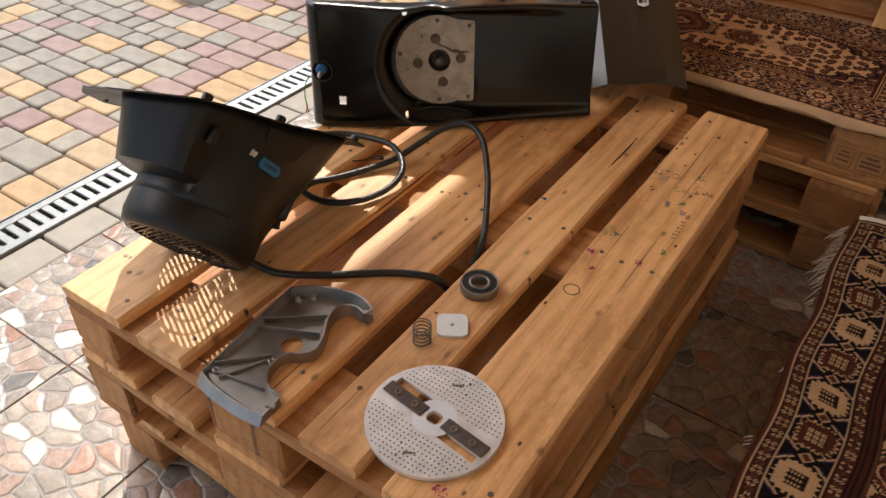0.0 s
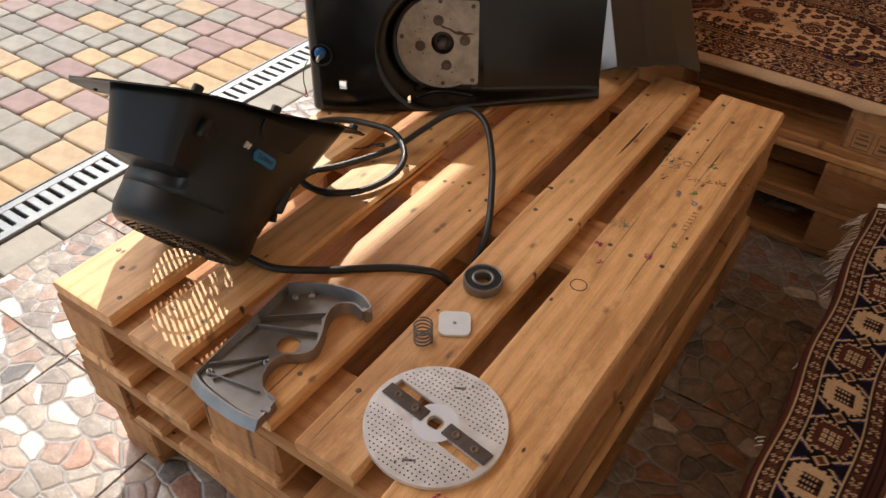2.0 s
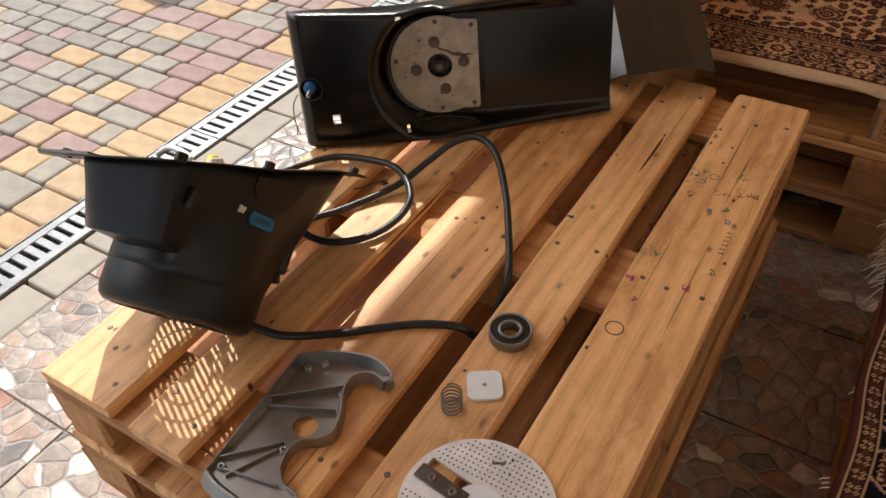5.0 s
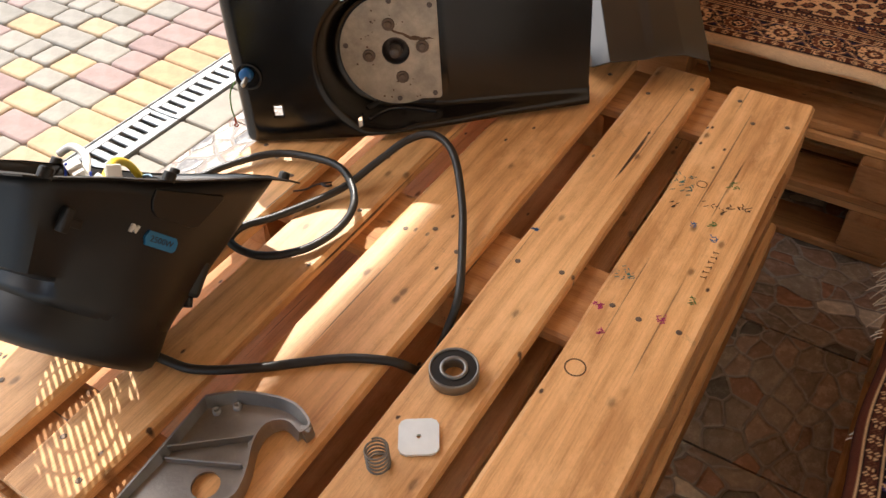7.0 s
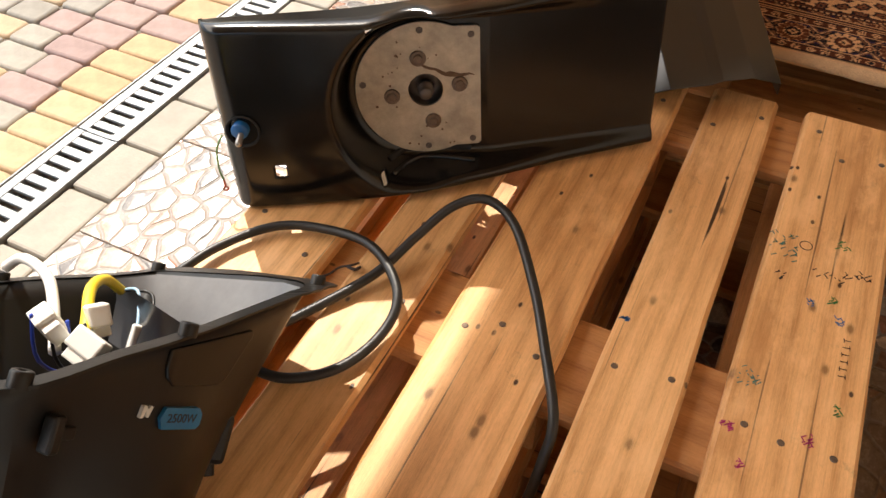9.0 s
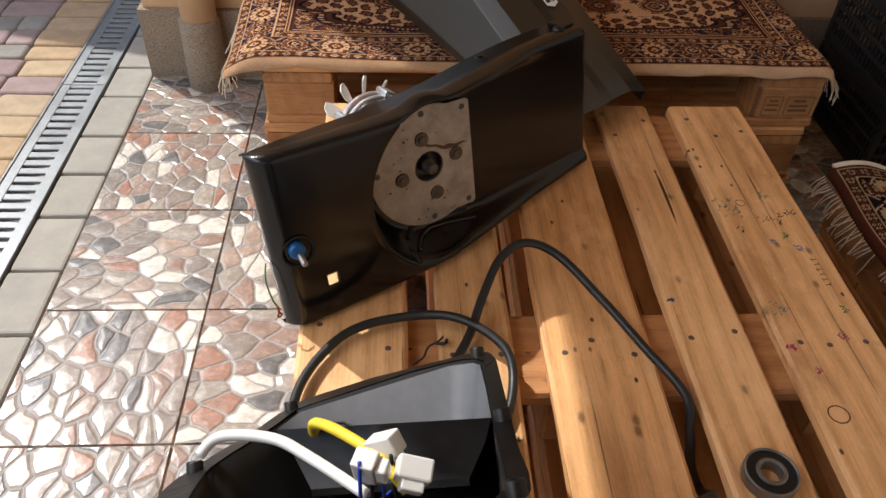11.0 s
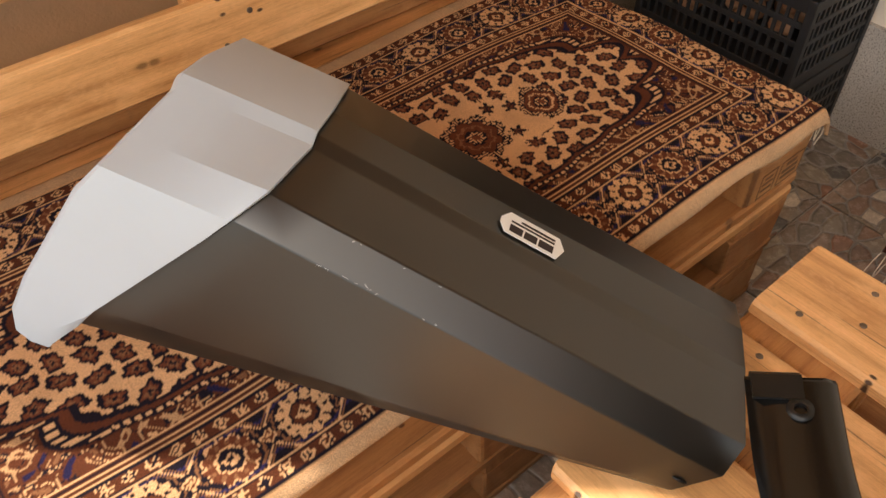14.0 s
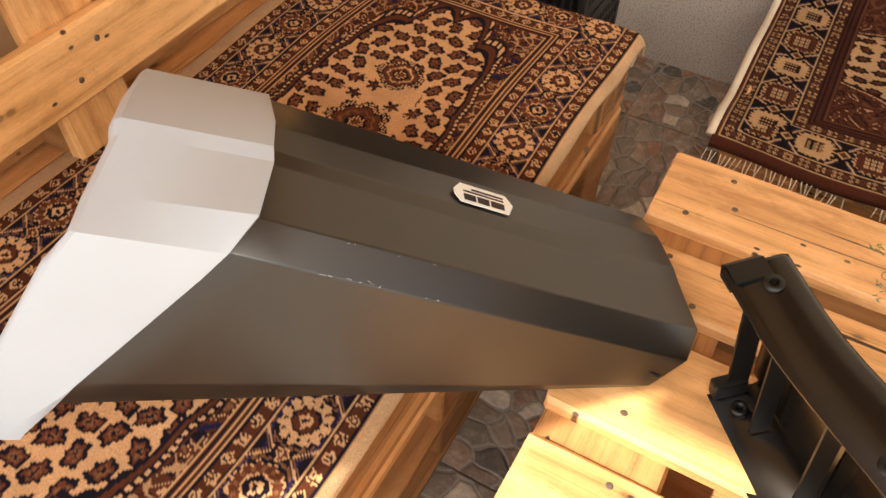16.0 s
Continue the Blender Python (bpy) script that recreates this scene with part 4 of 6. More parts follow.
bm = bmesh.new()
rows = loft(bm, lerp_rows(dense(LOW), dense(SEAM), 10))
body = part("body", bm, HOODB, hood, smooth=True)
body.data.set_sharp_from_angle(angle=radians(8))
sol = body.modifiers.new("wall", "SOLIDIFY")
sol.thickness, sol.offset = 0.003, -1
bv = body.modifiers.new("fold", "BEVEL")
bv.width, bv.segments, bv.angle_limit = 0.004, 2, radians(12)
OUT = Vector((-0.02, -0.018, 0.03)).normalized()
S2 = [Vector(p) + 0.0028 * OUT + Vector((0.0006, -0.001, -0.0003)) for p in SEAM]
RIM = [(0.0052, 1.6046, 0.4964), (-0.0064, 1.620, 0.5014), (-0.0112, 1.629, 0.513), (-0.005, 1.628, 0.536), (0.017, 1.613, 0.577), (0.054, 1.584, 0.636), (0.087, 1.558, 0.689), (0.110, 1.540, 0.716), (0.143, 1.556, 0.720), (0.200, 1.576, 0.732), (0.212, 1.585, 0.737), (0.250, 1.612, 0.728), (0.304, 1.655, 0.704), (0.280, 1.700, 0.610)]
ROLL = [(0.001, 0.003, 0.0)] * 2 + [(0.002, 0.007, -0.001)] * 5 + [(0.001, 0.014, -0.014), (-0.001, 0.016, -0.019), (-0.002, 0.016, -0.020), (-0.003, 0.016, -0.020), (-0.005, 0.015, -0.020), (-0.006, 0.012, -0.018), (-0.004, 0.008, -0.010)]
LIP = [[Vector(p) + s * Vector(r) + 0.5 * s * (1 - s) * Vector(r).length * Vector((-0.35, 0.45, 0.8)) for p, r in zip(RIM, ROLL)] for s in (0.25, 0.5, 0.75, 1.0)]
bm = bmesh.new()
loft(bm, lerp_rows(dense(S2, 6), RIM, 8) + LIP)
mouth = part("mouth", bm, HOODW, hood, "white plastic mouth of the hood", smooth=True)
mouth.data.set_sharp_from_angle(angle=radians(11))
sol = mouth.modifiers.new("wall", "SOLIDIFY")
sol.thickness, sol.offset = 0.004, -1
bv = mouth.modifiers.new("fold", "BEVEL")
bv.width, bv.segments, bv.angle_limit = 0.007, 3, radians(14)
# maker's badge, drawn as a plain shape
bx = (Vector(SEAM[5]) - Vector(LOW[5])).normalized()
by = (Vector(LOW[6]) - Vector(LOW[4])).normalized()
bz = bx.cross(by).normalized()
if bz.z < 0:
    bz = -bz
BADGE = (0.4125, 1.331, 0.598)
bm = bmesh.new()
prism(bm, [(-0.0355, -0.001), (-0.028, -0.0135), (0.027, -0.0135), (0.035, -0.003), (0.0345, 0.004), (0.028, 0.0135), (-0.029, 0.0135)], 0, 0.0012)
badge_m = frame_of(Vector(BADGE) + bz * 0.0003, bx, by if bx.cross(by).z > 0 else -by)
badge = part("badge", bm, WHITE_PL, hood, "pale six-sided badge plate", m=badge_m)
bm = bmesh.new()
for x0, x1, y0, y1 in ((-0.024, -0.008, 0.001, 0.010), (-0.006, 0.008, 0.001, 0.010), (0.010, 0.024, 0.001, 0.010), (-0.024, 0.024, -0.0040, -0.0018), (-0.024, 0.014, -0.0085, -0.006)):
    box(bm, (x0, y0, 0.0012), (x1, y1, 0.0016))
part("badge_marking", bm, INK, badge, "black bars on the badge")
bm = bmesh.new()
lathe(bm, [(0.006, 0.0), (0.010, 0.001), (0.0105, 0.003), (0.0085, 0.0035), (0.006, 0.002), (0.006, -0.004)], 20)
part("screw_eye", bm, BLACK_MATT, hood, "dark round screw eye", m=frame_of((0.4035, 1.110, 0.4545), (-0.256, 0.37, 0.215), (0.5, 0.3, 0.8)) @ pose(0, 0, 0, 90, 0, 0), smooth=True)
# scratches along the fold
rng = random.Random(5)
bm = bmesh.new()
for k in range(16):
    t = rng.uniform(0.60, 0.84)
    a = Vector(LOW[2]).lerp(Vector(SEAM[2]), t)
    b = Vector(LOW[3]).lerp(Vector(SEAM[3]), t)
    p = a.lerp(b, rng.choice((0.02, 0.05, 0.08, 0.95))) + Vector((-0.0008, -0.0022, 0.0012))
    q = p + (Vector(SEAM[2]) - Vector(LOW[2])).normalized() * rng.uniform(0.001, 0.005) + Vector((rng.uniform(-0.002, 0.002), 0, rng.uniform(-0.002, 0.002)))
    cyl(bm, p, q, 0.0002, seg=4)
tagged(part("scratches", bm, PAPER, hood, "pale scratches along the fold"), kind="stuff")

# ---- the machine's base tray with the motor, standing on its long edge ----
PBL = Vector((-0.004, 0.621, 0.4335))
pu = Vector((0.766, 0.643, 0.0)).normalized()
pv = Vector((-0.120, 0.143, 0.982)).normalized()
tray_m = frame_of(PBL, pu, pv)   # local: x along, y up, z towards the open side of the table
tray = thing("machine_tray", "glossy black plastic shredder base standing on edge with its cutter plate", "machine part", tray_m)
TL_, SHU, SHV = 0.600, 0.270, 0.130
TURNED = 10.8                    # the plate's own turn inside the tray


def ease(t):
    t = min(max(t, 0.0), 1.0)
    return t * t * (3 - 2 * t)


def table(x, rows):
    return float(np.interp(x, [r[0] for r in rows], [r[1] for r in rows]))


def raised(u):
    return table(u, ((0, 0.0), (0.02, 0.006), (0.0635, 0.0146), (0.196, 0.037), (0.25, 0.042), (0.30, 0.040), (0.36, 0.034), (0.45, 0.020), (0.60, 0.008)))


def tray_top(u):
    return 0.256 - 0.008 * ease(u / 0.2) + 0.002 * ease((u - 0.2) / 0.15) - 0.010 * ease((u - 0.35) / 0.25)


def tray_low(u):
    return 0.0 + 0.004 * ease((u - 0.1) / 0.25)


def tray_back(u):
    return -0.030 - 0.034 * ease((u - 0.25) / 0.3)


def face_w(u, v, lo_, hi_):
    r = math.hypot(u - SHU, v - SHV)
    up = raised(u)
    flat = -0.020 + 0.19 * (u - SHU) if u < 0.35 else -0.004 + 0.012 * (u - 0.35)
    blend = table(u, ((0, 0.040), (0.20, 0.040), (0.29, 0.018)))
    if u < 0.346:
        z = flat + (up - flat) * (ease((r - 0.097) / blend) if u < SHU else ease((abs(v - SHV) - 0.0965) / blend))
    else:
        top_lip = ease((v - hi_ + 0.024) / 0.016) * ease(1 - (u - 0.346) / 0.2)
        low_lip = ease((lo_ + 0.0295 - v) / 0.018)
        z = flat + (up - flat) * max(top_lip, low_lip)
    e = min(v - lo_, hi_ - v)
    rr = 0.009
    if e < rr:
        z -= rr - math.sqrt(max(rr * rr - (rr - e) ** 2, 0))
    rl = 0.020
    if u < rl:
        z -= rl - math.sqrt(max(rl * rl - (rl - u) ** 2, 0))
    return z


NU, NV = 170, 72
bm = bmesh.new()
grid = []
for i in range(NU + 1):
    u = TL_ * i / NU
    lo_, hi_ = tray_low(u), tray_top(u)
    grid.append([bm.verts.new((u, lo_ + (hi_ - lo_) * j / NV, face_w(u, lo_ + (hi_ - lo_) * j / NV, lo_, hi_))) for j in range(NV + 1)])


def in_hole(u, v):
    for cu, cv, a, b in ((0.0635, 0.0574, 0.0058, 0.0085), (0.196, 0.233, 0.0045, 0.0065), (0.198, 0.028, 0.0045, 0.0055)):
        if abs(u - cu) < a and abs(v - cv) < b:
            return True
    return math.hypot(u - SHU, v - SHV) < 0.030


for i in range(NU):
    for j in range(NV):
        c = (grid[i][j].co + grid[i + 1][j + 1].co) / 2
        if not in_hole(c.x, c.y):
            bm.faces.new((grid[i][j], grid[i + 1][j], grid[i + 1][j + 1], grid[i][j + 1]))
# flanges folded back round the rim
for j in (0, NV):
    back = [bm.verts.new((g[j].co.x, g[j].co.y + (0.0015 if j == 0 else -0.001), min(tray_back(g[j].co.x), g[j].co.z - 0.004))) for g in grid]
    for i in range(NU):
        bm.faces.new((grid[i][j], grid[i + 1][j], back[i + 1], back[i]))
left = [bm.verts.new((0.002, v.co.y, -0.030)) for v in grid[0]]
for j in range(NV):
    bm.faces.new((grid[0][j], grid[0][j + 1], left[j + 1], left[j]))
shell = part("shell", bm, BLACK, tray, smooth=True)
sol = shell.modifiers.new("wall", "SOLIDIFY")
sol.thickness, sol.offset = 0.003, -1
# ribs and end wall inside
bm = bmesh.new()
for u in (0.46, 0.545):
    box(bm, (u - 0.0012, 0.012, -0.032), (u + 0.0012, 0.228, -0.010))
box(bm, (TL_ - 0.004, 0.012, -0.034), (TL_ - 0.001, 0.228, -0.010))
part("rib", bm, BLACK_MATT, tray)
for (u, v) in ((0.572, 0.226), (0.572, 0.012), (0.40, 0.232)):
    bm = bmesh.new()
    s = -1 if v > 0.1 else 1
    lathe(bm, [(0.0045, 0.0), (0.009, 0.0), (0.009, 0.012), (0.0045, 0.012), (0.0045, 0.0)], 16)
    part("screw_boss", bm, BLACK_MATT, tray, m=pose(u, v + (0.017 if s < 0 else -0.006), -0.030, -90 if s > 0 else 90, 0, 0), smooth=True)
bm = bmesh.new()
prism(bm, [(0.585, 0.222), (0.606, 0.220), (0.607, 0.236), (0.600, 0.243), (0.58, 0.243)], -0.060, -0.026)
part("corner_lug", bm, BLACK_MATT, tray)
bm = bmesh.new()
box(bm, (0.590, 0.008, -0.05), (0.606, 0.034, -0.012), 0.003)
part("corner_lug", bm, BLACK_MATT, tray)
# cutter mounting plate
bm = bmesh.new()
R = 0.0935
out = [(R * math.cos(radians(a)), R * math.sin(radians(a))) for a in range(66, 295, 6)]
out = [(0.0735, 0.0815)] + [(0.069, 0.0850)] + [p for p in out if p[0] < 0.055] + [(0.069, -0.0850), (0.0735, -0.0815)]
hole = [(0.0235 * math.cos(radians(a)), 0.0235 * math.sin(radians(a))) for a in range(0, 360, 12)]
va = [bm.verts.new((x, y, 0.003)) for x, y in out]
vh = [bm.verts.new((x, y, 0.003)) for x, y in hole]
ea = [bm.edges.new((va[k], va[(k + 1) % len(va)])) for k in range(len(va))]
eh = [bm.edges.new((vh[k], vh[(k + 1) % len(vh)])) for k in range(len(vh))]
bmesh.ops.triangle_fill(bm, use_beauty=True, edges=ea + eh)
ext = bmesh.ops.extrude_face_region(bm, geom=bm.faces[:])
bmesh.ops.translate(bm, verts=[g for g in ext["geom"] if isinstance(g, bmesh.types.BMVert)], vec=(0, 0, -0.004))
plate = part("cutter_plate", bm, PLATE, tray, "stained pale metal plate with rust streaks", m=pose(SHU, SHV, -0.0175, 0, -TURNED, 0))
for a, r_ in ((100, 0.046), (8, 0.046), (188, 0.046), (280, 0.046)):
    bm = bmesh.new()
    lathe(bm, [(0.0, 0.006), (0.0052, 0.006), (0.0062, 0.005), (0.0066, 0.003), (0.0102, 0.003), (0.0108, 0.0015), (0.0108, 0.0)], 18)
    part("bolt", bm, RUST, plate, "rusty hexagon bolt with washer", m=pose(r_ * math.cos(radians(a)), r_ * math.sin(radians(a)), 0.0032))
for x, y in ((0.062, 0.074), (0.062, -0.076), (-0.083, 0.012), (-0.004, 0.083), (0.0, -0.084)):
    bm = bmesh.new()
    lathe(bm, [(0.0, 0.0005), (0.0015, 0.0005), (0.0018, 0.0012), (0.0042, 0.0010), (0.0046, 0.0)], 14)
    part("screw", bm, STEEL_DARK, plate, m=pose(x, y, 0.0031))
bm = bmesh.new()
lathe(bm, [(0.0235, 0.0), (0.0235, -0.02), (0.008, -0.02), (0.008, -0.006), (0.011, -0.006), (0.011, 0.004), (0.0085, 0.004), (0.0085, 0.016), (0.0072, 0.018), (0, 0.018)], 26)
part("shaft", bm, STEEL_DARK, plate, "dark steel drive shaft in its collar", smooth=True, m=pose(0, 0, -0.001))
# adjuster knob in the corner recess
bm = bmesh.new()
lathe(bm, [(0.0225, 0.0015), (0.0215, 0.003), (0.0195, 0.002), (0.0185, -0.008), (0.0, -0.008)], 26)
part("recess", bm, DARK, tray, m=pose(0.026, 0.120, 0.0075, 0, -14, 0), smooth=True)
bm = bmesh.new()
lathe(bm, [(0.011, -0.006), (0.011, 0.008), (0.0095, 0.010), (0.0, 0.010)], 20)
knob = part("knob", bm, BLUE_KNOB, tray, "blue plastic adjuster knob", m=pose(0.024, 0.124, 0.0075, 0, -14, 0), smooth=True)
bm = bmesh.new()
lathe(bm, [(0.0042, 0.0), (0.0042, 0.019), (0.003, 0.021), (0, 0.021)], 12)
part("pin", bm, STEEL, knob, "bare steel pin", m=pose(0.001, -0.004, 0.008, 12, 0, 0), smooth=True)
# raised lip along the lower edge, its pocket's shade drawn as a dark bead
def on_face(u, v, lift):
    return Vector((u, v, face_w(u, v, tray_low(u), tray_top(u)) + lift))


bm = bmesh.new()
tube(bm, smooth_path([on_face(0.212 + 0.0235 * k, 0.0255 + 0.0035 * math.sin(k * 0.63), -0.001) for k in range(6)], 5), 0.0042, 10)
part("lip", bm, BLACK, tray, smooth=True)
bm = bmesh.new()
tube(bm, smooth_path([on_face(0.212 + 0.0235 * k, 0.0355 + 0.0035 * math.sin(k * 0.63), -0.0025) for k in range(6)], 5), 0.0048, 10)
part("pocket", bm, DARK, tray, smooth=True)
# grease and rust run from the upper bolt
rng = random.Random(12)
bm = bmesh.new()
top_e, low_e = [], []
for k in range(13):
    x = -0.012 + 0.078 * k / 12
    y = 0.036 - 0.017 * ease(k / 8) + 0.0012 * math.sin(k * 1.9)
    h_ = 0.0042 * rng.uniform(0.6, 1.3) * math.sin(math.pi * (k + 0.6) / 13.2)
    top_e.append((x, y + h_))
    low_e.append((x, y - h_ * 0.7))
a_ = [bm.verts.new((x, y, 0.0033)) for x, y in top_e]
b_ = [bm.verts.new((x, y, 0.0033)) for x, y in low_e]
for k in range(12):
    bm.faces.new((a_[k], b_[k], b_[k + 1], a_[k + 1]))
part("rust_run", bm, STAIN, plate, "dark rusty grease run")
for k in range(22):
    bm = bmesh.new() if k == 0 else bm
    a, r_ = rng.uniform(1.2, 5.2), rng.uniform(0.04, 0.088)
    x, y = r_ * math.cos(a), r_ * math.sin(a)
    rr_ = rng.uniform(0.0008, 0.0022)
    prism(bm, [(x + rr_ * rng.uniform(0.6, 1.2) * math.cos(q_), y + rr_ * rng.uniform(0.6, 1.2) * math.sin(q_)) for q_ in np.arange(0, 6.2, 0.9)], 0.0032, 0.0034)
tagged(part("rust_specks", bm, STAIN, plate), kind="stuff")
# earth wire at the corner
bm = bmesh.new()
tube(bm, smooth_path([(-0.004, 0.10, -0.03), (-0.014, 0.085, -0.02), (-0.016, 0.060, -0.012), (-0.013, 0.045, -0.008)], 5), 0.0013, 6)
wire = part("earth_wire", bm, plain_mat("green_wire", (0.10, 0.22, 0.05), 0.5), tray, "green earth wire with a copper ring")
bm = bmesh.new()
lathe(bm, [(0.0018, 0), (0.004, 0), (0.004, 0.001), (0.0018, 0.001), (0.0018, 0)], 12)
box(bm, (-0.0015, 0.003, 0), (0.0015, 0.014, 0.0012))
part("ring_terminal", bm, COPPER, wire, m=pose(-0.013, 0.032, -0.008))

# ---- motor behind the tray ----
motor = new("motor")
motor.parent = tray
motor.matrix_local = pose(SHU, SHV, -0.024, 0, -TURNED, 0) @ pose(0, 0, 0, 180, 0, 15)   # local z runs away from the plate
tagged(motor, "bare electric motor with black shell and white fan", "")
bm = bmesh.new()
lathe(bm, [(0.0, 0.052), (0.0535, 0.052), (0.0545, 0.056), (0.0545, 0.146), (0.0535, 0.150), (0.0, 0.150)], 48)
part("motor_shell", bm, plain_mat("black_motor_shell", (0.012, 0.012, 0.013), 0.16, var=0.15, spec=0.6), motor, "glossy black laminated motor shell", smooth=True)
for z0, z1, r_ in ((0.012, 0.054, 0.058), (0.148, 0.176, 0.057)):
    bm = bmesh.new()
    for c0, c1 in ((z0, z0 + 0.009), (z1 - 0.009, z1)):
        lathe(bm, [(r_ - 0.010, c0), (r_ - 0.002, c0), (r_, c0 + 0.002), (r_, c1 - 0.002), (r_ - 0.002, c1), (r_ - 0.010, c1), (r_ - 0.010, c0)], 40)
    for k in range(4):
        tmp = bmesh.new()
        box(tmp, (r_ - 0.006, -0.010, z0 - 0.002), (r_ + 0.008, 0.010, z1 + 0.002), 0.003)
        bmesh.ops.rotate(tmp, verts=tmp.verts[:], cent=(0, 0, 0), matrix=Matrix.Rotation(math.pi / 4 + k * math.pi / 2, 3, "Z"))
        add = bpy.data.meshes.new("lug")
        tmp.to_mesh(add)
        tmp.free()
        bm.from_mesh(add)
        bpy.data.meshes.remove(add)
    part("end_bracket", bm, ALU_BRIGHT, motor, "bright cast aluminium end bracket")
bm = bmesh.new()
lathe(bm, [(0.020, 0.150), (0.046, 0.150), (0.048, 0.164), (0.044, 0.176), (0.024, 0.178), (0.018, 0.172)], 40)
lathe(bm, [(0.020, 0.020), (0.046, 0.018), (0.048, 0.030), (0.046, 0.050), (0.024, 0.052)], 40)
part("winding", bm, COPPER, motor, "red enamelled copper winding", smooth=True)
for k in range(4):
    a = math.pi / 4 + k * math.pi / 2
    bm = bmesh.new()
    cyl(bm, (0.058 * math.cos(a), 0.058 * math.sin(a), 0.004), (0.058 * math.cos(a), 0.058 * math.sin(a), 0.190), 0.0032, seg=10)
    part("tie_rod", bm, STEEL, motor, smooth=True)
bm = bmesh.new()
lathe(bm, [(0.0, 0.176), (0.012, 0.176), (0.013, 0.214), (0.0, 0.216)], 20)
fan = part("fan", bm, WHITE_PL, motor, "white nylon cooling fan")
bm = bmesh.new()
lathe(bm, [(0.040, 0.190), (0.044, 0.190), (0.044, 0.194), (0.040, 0.194), (0.040, 0.190)], 30)
part("fan_ring", bm, WHITE_PL, fan)
for k in range(6):
    a = k * math.pi / 3
    bm = bmesh.new()
    cyl(bm, (0.012 * math.cos(a), 0.012 * math.sin(a), 0.192), (0.042 * math.cos(a), 0.042 * math.sin(a), 0.192), 0.0025, seg=6)
    part("fan_spoke", bm, WHITE_PL, fan)
bm = bmesh.new()
prism(bm, [(0.040, -0.005), (0.058, -0.013), (0.072, -0.012), (0.076, 0.0), (0.072, 0.012), (0.058, 0.013), (0.040, 0.005)], -0.0011, 0.0011)
bl = part("fan_blade", bm, WHITE_PL, fan, m=pose(0, 0, 0.198) @ pose(0, 0, 0, 52, 0, 0))
for k in range(1, 11):
    o = new("fan_blade", bl.data)
    o.parent = fan
    o.matrix_local = pose(0, 0, 0.198, 0, 0, 360 / 11 * k) @ pose(0, 0, 0, 52, 0, 0)

# ---- the motor housing lying open on the table ----
HT = Vector((-0.004, 0.147, 0.728))
hx = Vector((0.593, 0.534, -0.603))
hy = Vector((-0.796, 0.277, -0.538))
hm = frame_of(HT, hx, hy)          # local: x along the rim, y towards the yard, z out of the opening
housing = thing("motor_housing", "matt black plastic motor housing lying open with loose wiring", "machine part", hm)
CX, CY, CR, CZ = 0.231, 0.004, 0.109, -0.166


def rim_z(x, y=0.0):
    return table(x, ((0.0, -0.018), (0.119, 0.028), (0.20, 0.052), (0.24, 0.062), (0.282, 0.074), (0.385, 0.110), (0.44, 0.122))) + 0.14 * (min(y, 0.02) + 0.075)


def rr_outline(x0, x1, y0, y1, r, n=5):
    pts = []
    for cx, cy, a0 in ((x1 - r, y1 - r, 0), (x0 + r, y1 - r, 90), (x0 + r, y0 + r, 180), (x1 - r, y0 + r, 270)):
        for k in range(n + 1):
            a = radians(a0 + 90 * k / n)
            pts.append((cx + r * math.cos(a), cy + r * math.sin(a)))
    return pts


def loft_closed(bm, rings, cap=False):
    vs = [[bm.verts.new(p) for p in r] for r in rings]
    for a, b in zip(vs, vs[1:]):
        for k in range(len(a)):
            bm.faces.new((a[k], a[(k + 1) % len(a)], b[(k + 1) % len(a)], b[k]))
    if cap:
        bm.faces.new(vs[-1])
    return vs


def ray_outline(poly, c, n=64):
    """The outline as seen from c, at n even angles."""
    out = []
    for k in range(n):
        a = 2 * math.pi * k / n
        dx, dy = math.cos(a), math.sin(a)
        best = 1.0
        for (x0, y0), (x1, y1) in zip(poly, poly[1:] + poly[:1]):
            ex, ey = x1 - x0, y1 - y0
            den = dx * ey - dy * ex
            if abs(den) < 1e-9:
                continue
            t = ((x0 - c[0]) * ey - (y0 - c[1]) * ex) / den
            s_ = ((x0 - c[0]) * dy - (y0 - c[1]) * dx) / den
            if t > 0 and 0 <= s_ <= 1:
                best = min(best, t)
        out.append((c[0] + dx * best, c[1] + dy * best))
    return out


WALL = [(0.412, 0.006), (0.405, 0.040), (0.318, 0.194), (0.290, 0.190), (0.16, 0.165), (0.085, 0.11), (0.052, 0.03), (0.044, -0.06), (0.050, -0.085), (0.125, -0.160), (0.137, -0.164), (0.15, -0.160), (0.26, -0.0935), (0.33, -0.052), (0.40, -0.010)]
MID = (0.235, 0.0)
wall_o = ray_outline(WALL, MID, 96)
circ_o = [(CX + CR * math.cos(2 * math.pi * k / 96), CY + CR * math.sin(2 * math.pi * k / 96)) for k in range(96)]


def section(s_):
    """One ring of the shell: boxy over the outlet corner, tapering elsewhere."""
    out = []
    for a, b in zip(wall_o, circ_o):
        w = ease((0.176 - a[0]) / 0.030)
        boxy = 0.44 * s_ / 0.77 if s_ < 0.77 else 0.44 + 0.55 * ease((s_ - 0.77) / 0.045)
        f = (1 - w) * 0.98 * s_ + w * boxy
        out.append((a[0] + (b[0] - a[0]) * f, a[1] + (b[1] - a[1]) * f, rim_z(a[0], a[1]) * (1 - s_) - 0.108 * s_))
    return out


